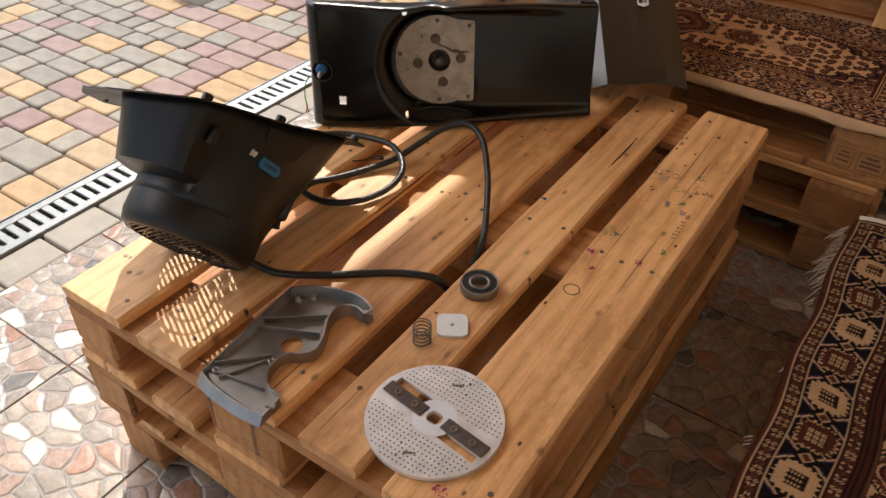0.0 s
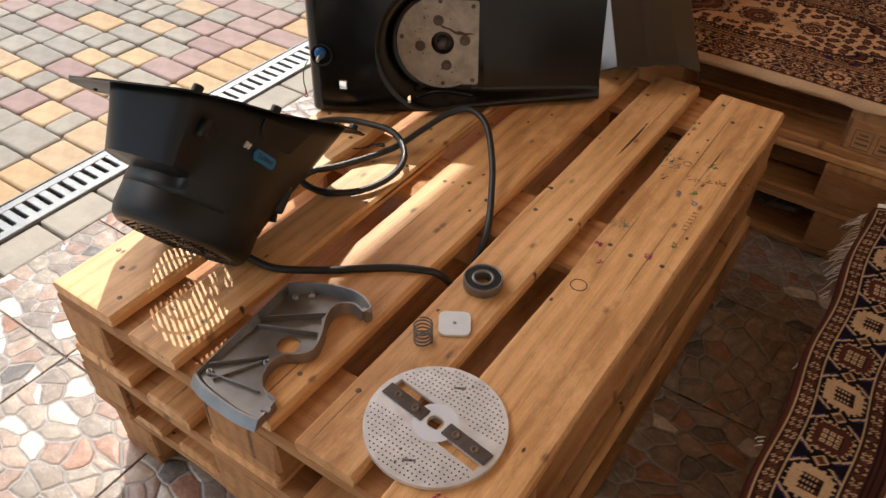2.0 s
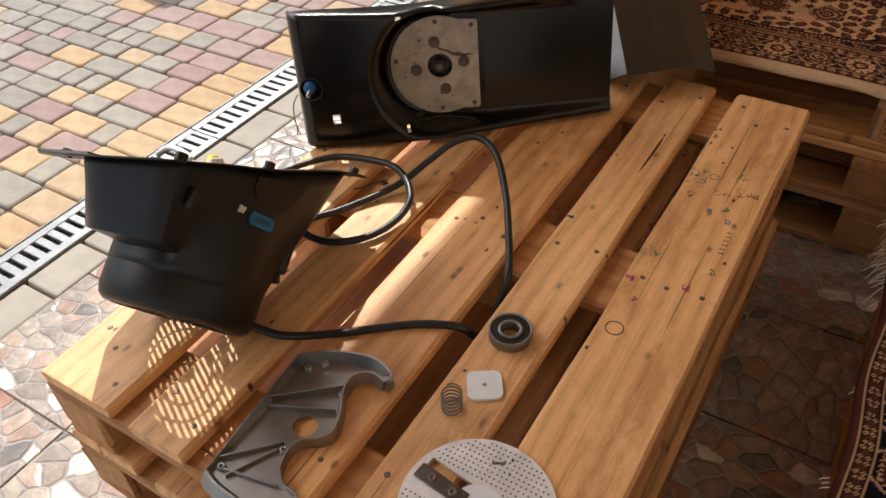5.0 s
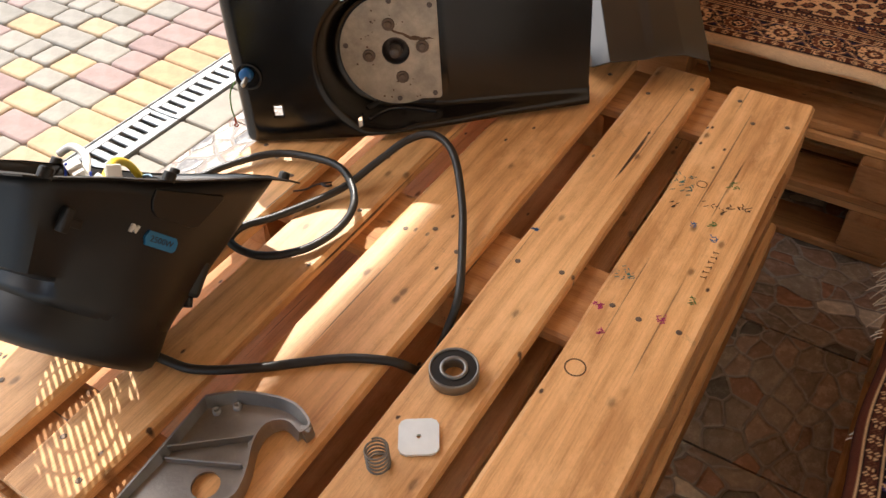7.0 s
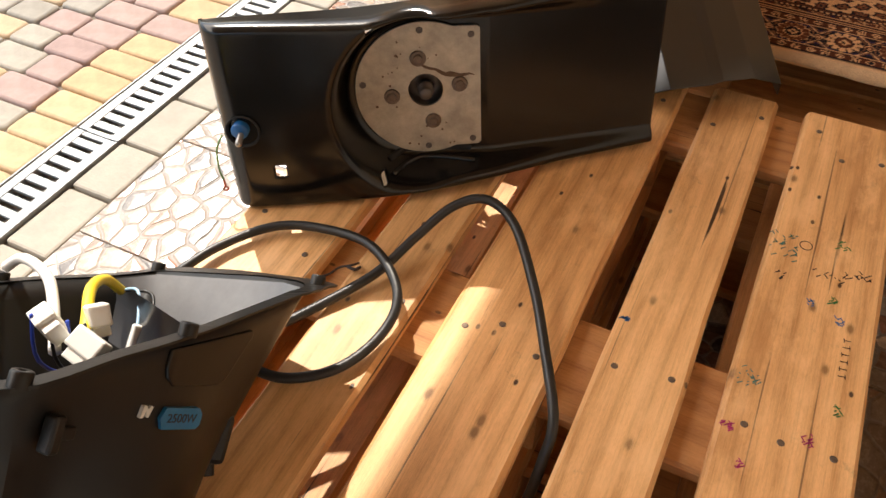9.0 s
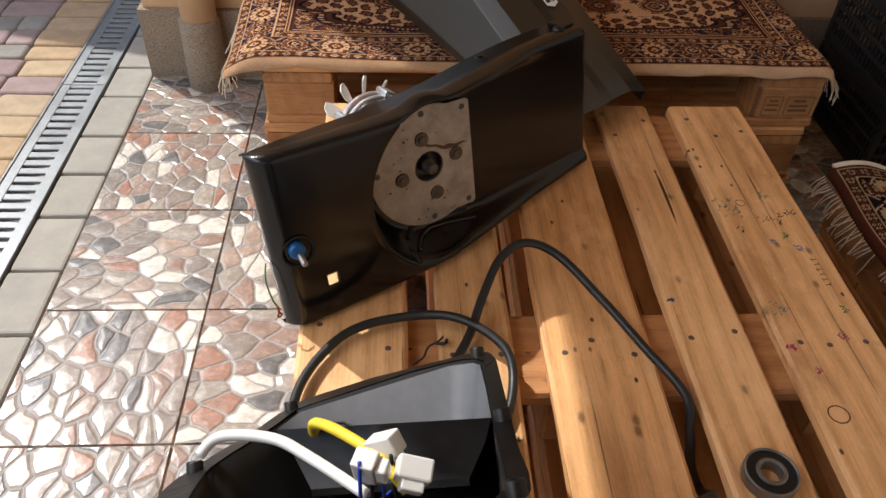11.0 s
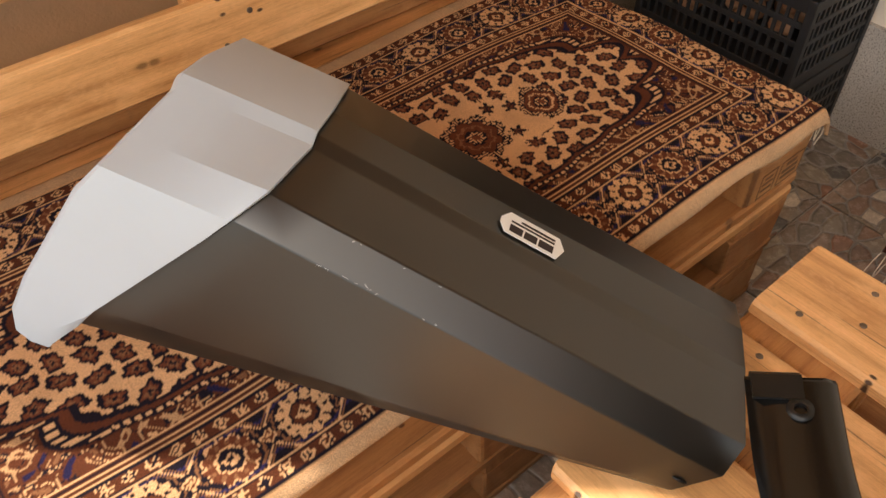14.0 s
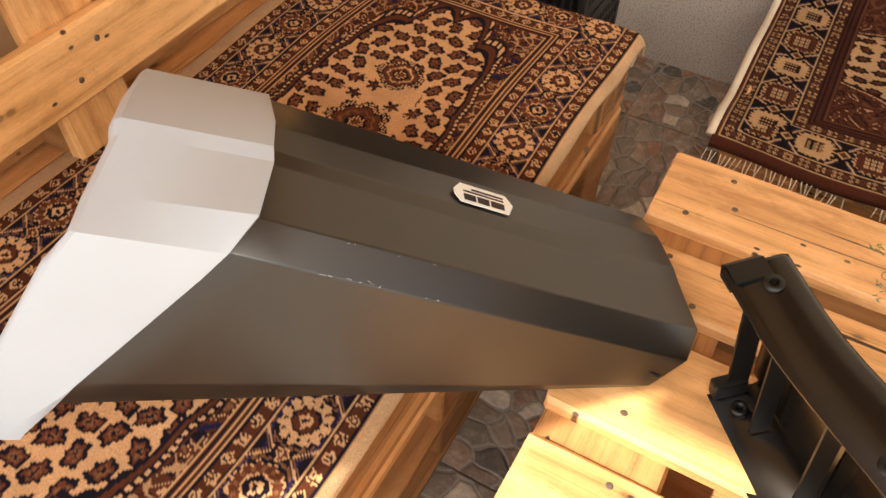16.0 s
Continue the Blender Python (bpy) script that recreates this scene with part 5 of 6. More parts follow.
bm = bmesh.new()
loft_closed(bm, [section(s_) for s_ in (0, 0.12, 0.3, 0.5, 0.66, 0.74, 0.77, 0.782, 0.793, 0.804, 0.816, 0.86, 0.92, 1.0)])
hs = part("housing_shell", bm, BLACK_MATT, housing, smooth=True)
hs.data.set_sharp_from_angle(angle=radians(38))
sol = hs.modifiers.new("wall", "SOLIDIFY")
sol.thickness, sol.offset = 0.003, -1
# rim flange, following the bend of the rim
FL = [(0.456, 0.019), (0.428, 0.055), (0.345, 0.208), (0.305, 0.214), (0.14, 0.185), (0.04, 0.13), (0.0, 0.06), (-0.004, 0.0), (0.022, -0.088), (0.118, -0.174), (0.138, -0.180), (0.156, -0.174), (0.20, -0.144), (0.262, -0.107), (0.33, -0.066), (0.41, -0.018)]
fo, fi = ray_outline(FL, MID, 96), ray_outline(WALL, MID, 96)
bm = bmesh.new()
r0 = [(x, y, rim_z(x, y) + 0.0025) for x, y in fo]
r1 = [(x, y, rim_z(x, y)) for x, y in fo]
r2 = [(x, y, rim_z(x, y)) for x, y in fi]
r3 = [(x * 0.985 + MID[0] * 0.015, y * 0.985 + MID[1] * 0.015, rim_z(x, y) + 0.0025) for x, y in fi]
loft_closed(bm, [r3, r0, r1, r2, r3])
part("rim", bm, BLACK_MATT, housing, "flat rim flange of the housing")
# round motor cover with the vent grille
bm = bmesh.new()
lathe(bm, [(CR - 0.0015, -0.088), (CR, -0.092), (CR, CZ + 0.022), (CR - 0.004, CZ + 0.008), (CR - 0.012, CZ + 0.001), (0.0900, CZ), (0.0875, CZ + 0.004)], 56, pose(CX, CY, 0))
TIP = pose(CX, CY, -0.11) @ pose(0, 0, 0, -3.5, 0, 0) @ pose(-CX, -CY, 0.11)
bm.transform(TIP)
cov = part("motor_cover", bm, BLACK_MATT, housing, "round motor cover with vent grille", smooth=True)
bm = bmesh.new()
for r_ in (0.0885, 0.066, 0.044):
    lathe(bm, [(r_ - 0.003, CZ - 0.0005), (r_, CZ - 0.0005), (r_, CZ + 0.004), (r_ - 0.003, CZ + 0.004), (r_ - 0.003, CZ - 0.0005)], 48, pose(CX, CY, 0))
for k in range(-9, 10):
    x = k * 0.0094
    yy = math.sqrt(max(0.0875 ** 2 - x * x, 0))
    box(bm, (CX + x - 0.0018, CY - yy, CZ + 0.0005), (CX + x + 0.0018, CY + yy, CZ + 0.0035))
lathe(bm, [(0.0, CZ), (0.014, CZ), (0.014, CZ + 0.004), (0, CZ + 0.004)], 24, pose(CX, CY, 0))
bm.transform(TIP)
part("vent_grille", bm, BLACK_MATT, cov, "slotted round vent grille")
# side details: latch tab, raised panel, sticker
def on_side(x, y, z, dx, dy):
    """A pose on the side wall: local x along it, local y up, local z outwards."""
    return frame_of((x, y, z), (dx, dy, 0), (0, 0, 1))


bm = bmesh.new()
box(bm, (-0.005, -0.014, -0.004), (0.005, 0.014, 0.009), 0.0025)
box(bm, (0.003, -0.006, -0.004), (0.022, 0.004, 0.003), 0.0015)
part("latch_tab", bm, BLACK_MATT, housing, m=on_side(0.169, -0.146, -0.013, 0.85, 0.53))
bm = bmesh.new()
prism(bm, [(-0.060, 0.002), (-0.056, -0.008), (-0.046, -0.015), (0.010, -0.013), (0.020, -0.008), (0.044, 0.034), (0.042, 0.040), (-0.060, 0.016)], -0.006, 0.0014)
bmesh.ops.bevel(bm, geom=bm.edges[:], offset=0.0015, segments=2, affect="EDGES", profile=0.5)
part("side_pad", bm, BLACK_MATT, housing, m=on_side(0.302, -0.0675, 0.036, 0.86, 0.51) @ pose(0, 0, 0.0028))
STK = on_side(0.278, -0.0885, -0.004, 0.91, 0.41)
bm = bmesh.new()
prism(bm, [(-0.023, 0.0), (-0.019, 0.009), (0.018, 0.009), (0.022, 0.004), (0.022, -0.005), (0.018, -0.009), (-0.019, -0.009)], -0.003, 0.0035)
stk = part("sticker", bm, BLUE, housing, "blue rating sticker", m=STK)
cur = bpy.data.curves.new("rating", "FONT")
cur.body = "2500W"
cur.size = 0.0105
cur.extrude = 0.0002
cur.align_x, cur.align_y = "CENTER", "CENTER"
tmp_ob = new("rating", cur)
bpy.context.view_layer.update()
rating_me = bpy.data.meshes.new_from_object(tmp_ob.evaluated_get(bpy.context.evaluated_depsgraph_get()))
bpy.data.objects.remove(tmp_ob)
rating_me.materials.append(INK)
rating = new("sticker_marking", rating_me)
rating.parent = stk
rating.matrix_local = pose(0.0, 0.0, 0.0038)
bm = bmesh.new()
prism(bm, [(-0.006, -0.005), (-0.003, -0.005), (-0.001, 0.001), (0.001, -0.004), (0.003, -0.005), (0.006, 0.004), (0.003, 0.005), (0.001, 0.002), (-0.002, 0.005), (-0.005, 0.005)], -0.002, 0.003)
part("logo_mark", bm, PAPER, housing, "small pale logo mark", m=on_side(0.2425, -0.1015, 0.001, 0.86, 0.51) @ pose(0, 0, 0.0018))
bm = bmesh.new()
box(bm, (0.328, -0.020, -0.060), (0.362, 0.035, -0.010), 0.006)
cyl(bm, (0.350, 0.0, -0.055), (0.354, -0.004, -0.074), 0.007, seg=14)
part("cable_gland", bm, BLACK_MATT, housing)
for x, y in ((0.424, 0.012), (0.318, 0.202), (0.261, -0.100), (0.137, -0.171), (0.035, 0.10), (0.16, 0.178)):
    bm = bmesh.new()
    lathe(bm, [(0.0078, 0.0), (0.0078, 0.010), (0.0068, 0.0115), (0.0035, 0.0115), (0.0035, 0.008), (0, 0.008)], 14)
    part("rim_post", bm, BLACK_MATT, housing, m=pose(x, y, rim_z(x, y)), smooth=True)
# lining, its grey partly painted sun sheen, and wiring inside
bm = bmesh.new()
inner = [(0.270, -0.083), (0.33, -0.047), (0.395, -0.006), (0.404, 0.008), (0.398, 0.036), (0.315, 0.186), (0.288, 0.183), (0.268, 0.178)]
lo_in = [(x * 0.80 + 0.27 * 0.20, y * 0.72 + 0.03 * 0.28) for x, y in inner]
loft_closed(bm, [[(x, y, rim_z(x, y) - 0.001) for x, y in inner], [(x * 0.93 + 0.325 * 0.07, y * 0.90 + 0.004, rim_z(x, y) - 0.022) for x, y in inner], [(x, y, 0.018) for x, y in lo_in]])
part("lining", bm, GREY_IN, housing, "dusty inner compartment with sun sheen put into its grey", smooth=True)
bm = bmesh.new()
prism(bm, lo_in, 0.012, 0.019)
part("compartment_floor", bm, BLACK_MATT, housing, "dark floor of the compartment")
bm = bmesh.new()
box(bm, (0.275, 0.005, 0.005), (0.345, 0.055, 0.045), 0.005)
part("switch_block", bm, BLACK_MATT, housing)
bm = bmesh.new()
tube(bm, smooth_path([(0.19, 0.0, 0.02), (0.19, 0.06, 0.055), (0.185, 0.10, 0.076), (0.17, 0.15, 0.084), (0.16, 0.17, 0.070)], 6), 0.0055, 8)
part("white_lead", bm, WHITE_PL, housing, "white sheathed lead", smooth=True)
bm = bmesh.new()
tube(bm, smooth_path([(0.205, -0.030, 0.02), (0.208, 0.0, 0.05), (0.216, 0.050, 0.076), (0.238, 0.095, 0.084), (0.262, 0.120, 0.075)], 7), 0.0055, 8)
part("yellow_sleeve", bm, YELLOW, housing, "yellow insulating sleeve", smooth=True)
for i, (mt, dx) in enumerate(((LBLUE, 0.0), (BLACK_MATT, 0.014))):
    bm = bmesh.new()
    tube(bm, smooth_path([(0.262, 0.120, 0.075), (0.272 + dx, 0.100, 0.080), (0.272 + dx, 0.075, 0.060), (0.270 + dx, 0.06, 0.045)], 5), 0.0018, 6)
    wv = part("wire", bm, mt, housing, smooth=True)
    bm = bmesh.new()
    box(bm, (0.265 + dx, 0.052, 0.020), (0.275 + dx, 0.063, 0.050), 0.002)
    part("spade_connector", bm, WHITE_PL, wv, "translucent white spade connector")
for i, (px, py, pz) in enumerate(((0.176, -0.014, 0.045), (0.214, -0.006, 0.058), (0.205, -0.040, 0.036))):
    bm = bmesh.new()
    box(bm, (-0.015, -0.010, -0.009), (0.015, 0.010, 0.009), 0.002)
    box(bm, (-0.010, -0.019, -0.007), (0.010, -0.009, 0.007), 0.0015)
    part("plug_connector", bm, WHITE_PL, housing, "white plug connector", m=pose(px, py, pz, 25 + 40 * i, 30 - 25 * i, 35 + 50 * i))
for i in range(4):
    bm = bmesh.new()
    tube(bm, smooth_path([(0.16 + 0.014 * i, -0.02, 0.05), (0.18 + 0.016 * i, 0.0, 0.01), (0.22 + 0.015 * i, 0.03, 0.0), (0.30, 0.04, 0.02 - 0.006 * i)], 5), 0.0017, 6)
    part("wire", bm, BLUEWIRE if i % 2 == 0 else BLACK_MATT, housing, smooth=True)

# ---- power cable ----
bm = bmesh.new()
ZC = 0.4375
tube(bm, smooth_path([(0.20, 0.20, 0.462), (0.235, 0.212, 0.443), (0.275, 0.224, ZC), (0.335, 0.262, ZC), (0.42, 0.330, ZC), (0.472, 0.358, ZC), (0.492, 0.372, 0.425), (0.497, 0.40, 0.385), (0.497, 0.438, 0.378), (0.498, 0.470, 0.405),
                      (0.494, 0.505, 0.437), (0.455, 0.578, 0.447), (0.412, 0.648, 0.462), (0.358, 0.712, 0.486), (0.312, 0.728, 0.496), (0.275, 0.706, 0.486), (0.248, 0.655, 0.465), (0.222, 0.590, 0.446), (0.170, 0.50, ZC), (0.140, 0.455, ZC),
                      (0.150, 0.418, 0.440), (0.205, 0.418, 0.440), (0.255, 0.458, 0.442), (0.276, 0.520, 0.446), (0.268, 0.570, 0.458), (0.215, 0.615, 0.462), (0.150, 0.630, 0.452), (0.070, 0.610, 0.446), (0.020, 0.545, 0.445), (0.008, 0.47, 0.455), (0.045, 0.40, 0.50), (0.12, 0.36, 0.52)], 9), 0.0062, 12)
cable = tagged(part("power_cable", bm, CABLE, smooth=True), "thick black rubber power cable looped over the pallet boards", "cable")

# ---- cutter disc ----
DZ = 0.4335
disc = thing("cutter_disc", "scuffed grey steel cutter disc with two dark blades", "cutter disc", pose(0.652, 0.124, DZ, 0, 0, 0))
bm = bmesh.new()
DR = 0.0955
# disc outline with two straight blade slots cut through
SLOT = [(0.022, 0.0135), (0.092, 0.0135), (0.092, 0.0025), (0.022, 0.0025)]
rot = radians(-12)
outline = [(DR * math.cos(radians(a)), DR * math.sin(radians(a))) for a in range(0, 360, 5)]
va = [bm.verts.new((x, y, 0)) for x, y in outline]
edges = [bm.edges.new((va[k], va[(k + 1) % len(va)])) for k in range(len(va))]
BL_A = radians(-7.5)


def hole_loop(pts):
    hv = [bm.verts.new((x, y, 0)) for x, y in pts]
    return [bm.edges.new((hv[k], hv[(k + 1) % len(hv)])) for k in range(len(hv))]


def rotp(pts, a, dx=0, dy=0):
    return [(x * math.cos(a) - y * math.sin(a) + dx, x * math.sin(a) + y * math.cos(a) + dy) for x, y in pts]


for a in (BL_A, BL_A + math.pi):
    edges += hole_loop(rotp([(0.020, -0.008), (0.084, -0.008), (0.084, -0.022), (0.020, -0.022)], a))
edges += hole_loop([(0.0115 * math.cos(radians(k)), 0.0115 * math.sin(radians(k))) if abs(math.sin(radians(k))) < 0.8 else (0.0115 * math.cos(radians(k)), math.copysign(0.0092, math.sin(radians(k)))) for k in range(0, 360, 20)])
for a in (1.05, 1.05 + math.pi):
    edges += hole_loop(rotp([(-0.0085, -0.002), (0.0085, -0.002), (0.0085, 0.002), (-0.0085, 0.002)], radians(30), 0.066 * math.cos(a + 0.6), 0.066 * math.sin(a + 0.6)))
    for dr, da in ((0.078, 0.42), (0.060, 0.30)):
        edges += hole_loop([(dr * math.cos(a + da) + 0.0023 * math.cos(k), dr * math.sin(a + da) + 0.0023 * math.sin(k)) for k in np.arange(0, 6.2, 0.8)])
bmesh.ops.triangle_fill(bm, use_beauty=True, edges=edges)
ext = bmesh.ops.extrude_face_region(bm, geom=bm.faces[:])
bmesh.ops.translate(bm, verts=[g for g in ext["geom"] if isinstance(g, bmesh.types.BMVert)], vec=(0, 0, 0.0065))
plate_d = part("disc_plate", bm, DISC, disc)
# shade of punched dimples, painted as flat dark spots in a regular field
bm = bmesh.new()
for i in range(-26, 27):
    for j in range(-26, 27):
        x, y = i * 0.0066 + (0.0033 if j % 2 else 0), j * 0.0036 * 1.0
        if j % 2 == 0 and i % 1:
            continue
        if 0.032 < math.hypot(x, y) < 0.092 and (i + j) % 1 == 0 and j % 2 == 0:
            p = rotp([(x, y)], -BL_A)[0]
            if abs(p[1]) < 0.026:
                continue
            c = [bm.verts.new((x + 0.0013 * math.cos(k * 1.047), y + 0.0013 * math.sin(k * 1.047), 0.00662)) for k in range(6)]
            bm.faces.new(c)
tagged(part("dimples", bm, DARK, plate_d, "rows of small flat dark spots for the shade in punched hollows"), kind="stuff")
bm = bmesh.new()
lathe(bm, [(0.0118, 0.0066), (0.0118, 0.0069), (0.0305, 0.0069), (0.0307, 0.0066)], 36)
part("hub_face", bm, HUB, disc, "bright polished hub face")
for a in (BL_A, BL_A + math.pi):
    bm = bmesh.new()
    box(bm, (0.016, -0.0085, 0.0064), (0.088, 0.0125, 0.0092), 0.0012, 1)
    bld = part("blade", bm, STEEL_DARK, disc, "dark tarnished cutter blade", m=pose(0, 0, 0, 0, 0, math.degrees(a)))
    for x in (0.034, 0.066):
        bm = bmesh.new()
        lathe(bm, [(0.0, 0.0094), (0.0024, 0.0094), (0.0026, 0.0108), (0.0056, 0.0106), (0.0062, 0.0092)], 16)
        part("blade_screw", bm, RUST, bld, m=pose(x, 0.002, 0), smooth=True)

# ---- bearing, washer, spring ----
bearing = thing("ball_bearing", "dark sealed steel ball bearing standing on a board", "bearing", pose(0.5590, 0.3870, 0.4325))
bm = bmesh.new()
lathe(bm, [(0.0285, 0.001), (0.0305, 0.0), (0.0315, 0.001), (0.0315, 0.0160), (0.0308, 0.017), (0.0294, 0.017), (0.0285, 0.016), (0.0285, 0.001)], 48)
part("outer_ring", bm, RING, bearing, smooth=True)
bm = bmesh.new()
lathe(bm, [(0.0285, 0.002), (0.0285, 0.0145), (0.0178, 0.0145), (0.0178, 0.002), (0.0285, 0.002)], 40)
part("seal", bm, BLACK_MATT, bearing, "black rubber seal")
bm = bmesh.new()
lathe(bm, [(0.0130, 0.0), (0.0178, 0.0), (0.0178, 0.0165), (0.0173, 0.017), (0.0136, 0.017), (0.0130, 0.0163), (0.0130, 0.0)], 40)
part("inner_ring", bm, RING, bearing, smooth=True)

bm = bmesh.new()
q = 0.0240
outer = []
for cx, cy, a0 in ((q - 0.010, q - 0.010, 0), (-q + 0.010, q - 0.010, 90), (-q + 0.010, -q + 0.010, 180), (q - 0.010, -q + 0.010, 270)):
    outer += [(cx + 0.010 * math.cos(radians(a0 + a)), cy + 0.010 * math.sin(radians(a0 + a))) for a in (5, 45, 85)]
va = [bm.verts.new((x, y, 0)) for x, y in outer]
vh = [bm.verts.new((0.003 * math.cos(k), 0.003 * math.sin(k), 0)) for k in np.arange(0, 6.2, 0.5236)]
bmesh.ops.triangle_fill(bm, use_beauty=True, edges=[bm.edges.new((va[k], va[(k + 1) % len(va)])) for k in range(len(va))] + [bm.edges.new((vh[k], vh[(k + 1) % len(vh)])) for k in range(len(vh))])
ext = bmesh.ops.extrude_face_region(bm, geom=bm.faces[:])
bmesh.ops.translate(bm, verts=[g for g in ext["geom"] if isinstance(g, bmesh.types.BMVert)], vec=(0, 0, 0.004))
tagged(part("washer_plate", bm, plain_mat("zinc_plate", (0.80, 0.86, 0.88), 0.45, 0.3, var=0.1), m=pose(0.571, 0.289, 0.4333, 0, 0, -57)), "square zinc washer plate with clipped corners and a centre hole", "washer")
bm = bmesh.new()
tube(bm, [Vector((0.0132 * math.cos(a), 0.0132 * math.sin(a), 0.0012 + 0.0338 * min(max((a - 4) / 28, 0), 1))) for a in np.linspace(0, 34, 170)], 0.0013, 6)
tagged(part("coil_spring", bm, plain_mat("spring_steel", (0.16, 0.14, 0.12), 0.4, 0.8), m=pose(0.551, 0.2365, 0.433), smooth=True), "dark steel coil spring standing on end", "spring")

# ---- cast aluminium half cover ----
cover = thing("cast_cover", "dull cast aluminium half cover with ribs and a scalloped edge", "machine part", pose(0, 0, 0.4335))
edge_l = smooth_path([(0.327, 0.194, 0), (0.332, 0.094, 0), (0.338, -0.005, 0)], 6)
edge_b = smooth_path([(0.338, -0.005, 0), (0.365, -0.013, 0), (0.424, -0.016, 0), (0.464, -0.011, 0)], 4)
edge_r = smooth_path([(0.464, -0.011, 0), (0.463, 0.016, 0), (0.459, 0.026, 0), (0.437, 0.029, 0), (0.419, 0.045, 0), (0.412, 0.066, 0), (0.416, 0.087, 0), (0.435, 0.101, 0), (0.445, 0.119, 0), (0.437, 0.146, 0), (0.422, 0.172, 0), (0.416, 0.194, 0), (0.422, 0.211, 0), (0.439, 0.220, 0), (0.461, 0.215, 0)], 5)
edge_t = smooth_path([(0.461, 0.215, 0), (0.461, 0.230, 0), (0.432, 0.241, 0), (0.400, 0.237, 0), (0.357, 0.219, 0), (0.327, 0.194, 0)], 5)
ring = edge_l[:-1] + edge_b[:-1] + edge_r[:-1] + edge_t[:-1]
cen = Vector((0.378, 0.115, 0))
bm = bmesh.new()


def cover_z(p):
    return table(p.y, ((-0.01, 0.013), (0.06, 0.017), (0.20, 0.024), (0.26, 0.025)))


n = len(ring)
top = [bm.verts.new((p.x, p.y, cover_z(p))) for p in ring]
low = [bm.verts.new((p.x + 0.002 * (1 if p.x > 0.4 else -0.6), p.y - (0.010 if p.y < 0.01 else 0.0), 0.0)) for p in ring]
inn = [bm.verts.new(((p + (cen - p).normalized() * 0.0032).x, (p + (cen - p).normalized() * 0.0032).y, cover_z(p))) for p in ring]
dn = [bm.verts.new(((p + (cen - p).normalized() * 0.008).x, (p + (cen - p).normalized() * 0.008).y, 0.006)) for p in ring]
for k in range(n):
    j = (k + 1) % n
    bm.faces.new((low[k], low[j], top[j], top[k]))
    bm.faces.new((top[k], top[j], inn[j], inn[k]))
    bm.faces.new((inn[k], inn[j], dn[j], dn[k]))
hc = (0.402, 0.113)
hv = [bm.verts.new((hc[0] + 0.0165 * math.cos(a), hc[1] + 0.0165 * math.sin(a), 0.006)) for a in np.arange(0, 6.28, 0.2618)]
eds = [bm.edges.get((dn[k], dn[(k + 1) % n])) for k in range(n)] + [bm.edges.new((hv[k], hv[(k + 1) % len(hv)])) for k in range(len(hv))]
bmesh.ops.triangle_fill(bm, use_beauty=True, edges=eds)
hw = [bm.verts.new((v.co.x, v.co.y, 0.002)) for v in hv]
for k in range(len(hv)):
    bm.faces.new((hv[k], hv[(k + 1) % len(hv)], hw[(k + 1) % len(hv)], hw[k]))
part("cover_shell", bm, ALU, cover)
for (x0, y0, x1, y1, hh) in ((0.335, 0.122, 0.412, 0.186, 0.018), (0.342, 0.111, 0.424, 0.150, 0.015), (0.340, 0.020, 0.396, 0.078, 0.014), (0.363, 0.004, 0.395, 0.067, 0.012), (0.352, 0.010, 0.430, 0.026, 0.012)):
    bm = bmesh.new()
    d = Vector((x1 - x0, y1 - y0, 0))
    box(bm, (0, -0.0012, 0.005), (d.length, 0.0014, hh), 0.0006, 1)
    part("rib", bm, ALU, cover, m=frame_of((x0, y0, 0), d, (-d.y, d.x, 0)))
for x, y in ((0.345, 0.190), (0.362, 0.208), (0.414, 0.178), (0.350, 0.012), (0.402, 0.070)):
    bm = bmesh.new()
    lathe(bm, [(0.0022, 0.005), (0.0022, 0.012), (0.0050, 0.012), (0.0058, 0.005)], 14)
    part("screw_boss", bm, ALU, cover, m=pose(x, y, 0), smooth=True)
for x, y in ((0.460, 0.221), (0.461, 0.008)):
    bm = bmesh.new()
    box(bm, (-0.007, -0.004, 0.018), (0.007, 0.004, 0.023), 0.0012, 1)
    part("catch", bm, ALU, cover, m=pose(x, y, -0.008 if y < 0.1 else 0, 0, 0, 20))

# ---- crates with produce in the corner ----
crate = thing("plastic_crate", "black slatted plastic crate with produce, stacked in the corner", "crate", pose(1.375, 1.548, 0), "stacked crates")
CW, CD, CH = 0.268, 0.40, 0.205
bm = bmesh.new()
box(bm, (0.004, 0.004, 0.004), (CW - 0.004, CD - 0.004, 0.010))
part("base", bm, CRATE, crate)
for zz, hh in ((0.0, 0.03), (0.062, 0.012), (0.10, 0.012), (0.138, 0.012), (0.172, 0.030)):
    bm = bmesh.new()
    box(bm, (0, 0, zz), (CW, 0.007, zz + hh), 0.001, 1)
    box(bm, (0, CD - 0.007, zz), (CW, CD, zz + hh), 0.001, 1)
    box(bm, (0, 0.007, zz), (0.007, CD - 0.007, zz + hh), 0.001, 1)
    box(bm, (CW - 0.007, 0.007, zz), (CW, CD - 0.007, zz + hh), 0.001, 1)
    part("hoop", bm, CRATE, crate)
bm = bmesh.new()
for k in range(14):
    x = 0.012 + (CW - 0.024) * k / 13
    box(bm, (x - 0.0035, 0.001, 0.028), (x + 0.0035, 0.006, 0.174))
for k in range(20):
    y = 0.012 + (CD - 0.024) * k / 19
    box(bm, (0.001, y - 0.0035, 0.028), (0.006, y + 0.0035, 0.174))
tagged(part("slats", bm, CRATE, crate), kind="stuff")
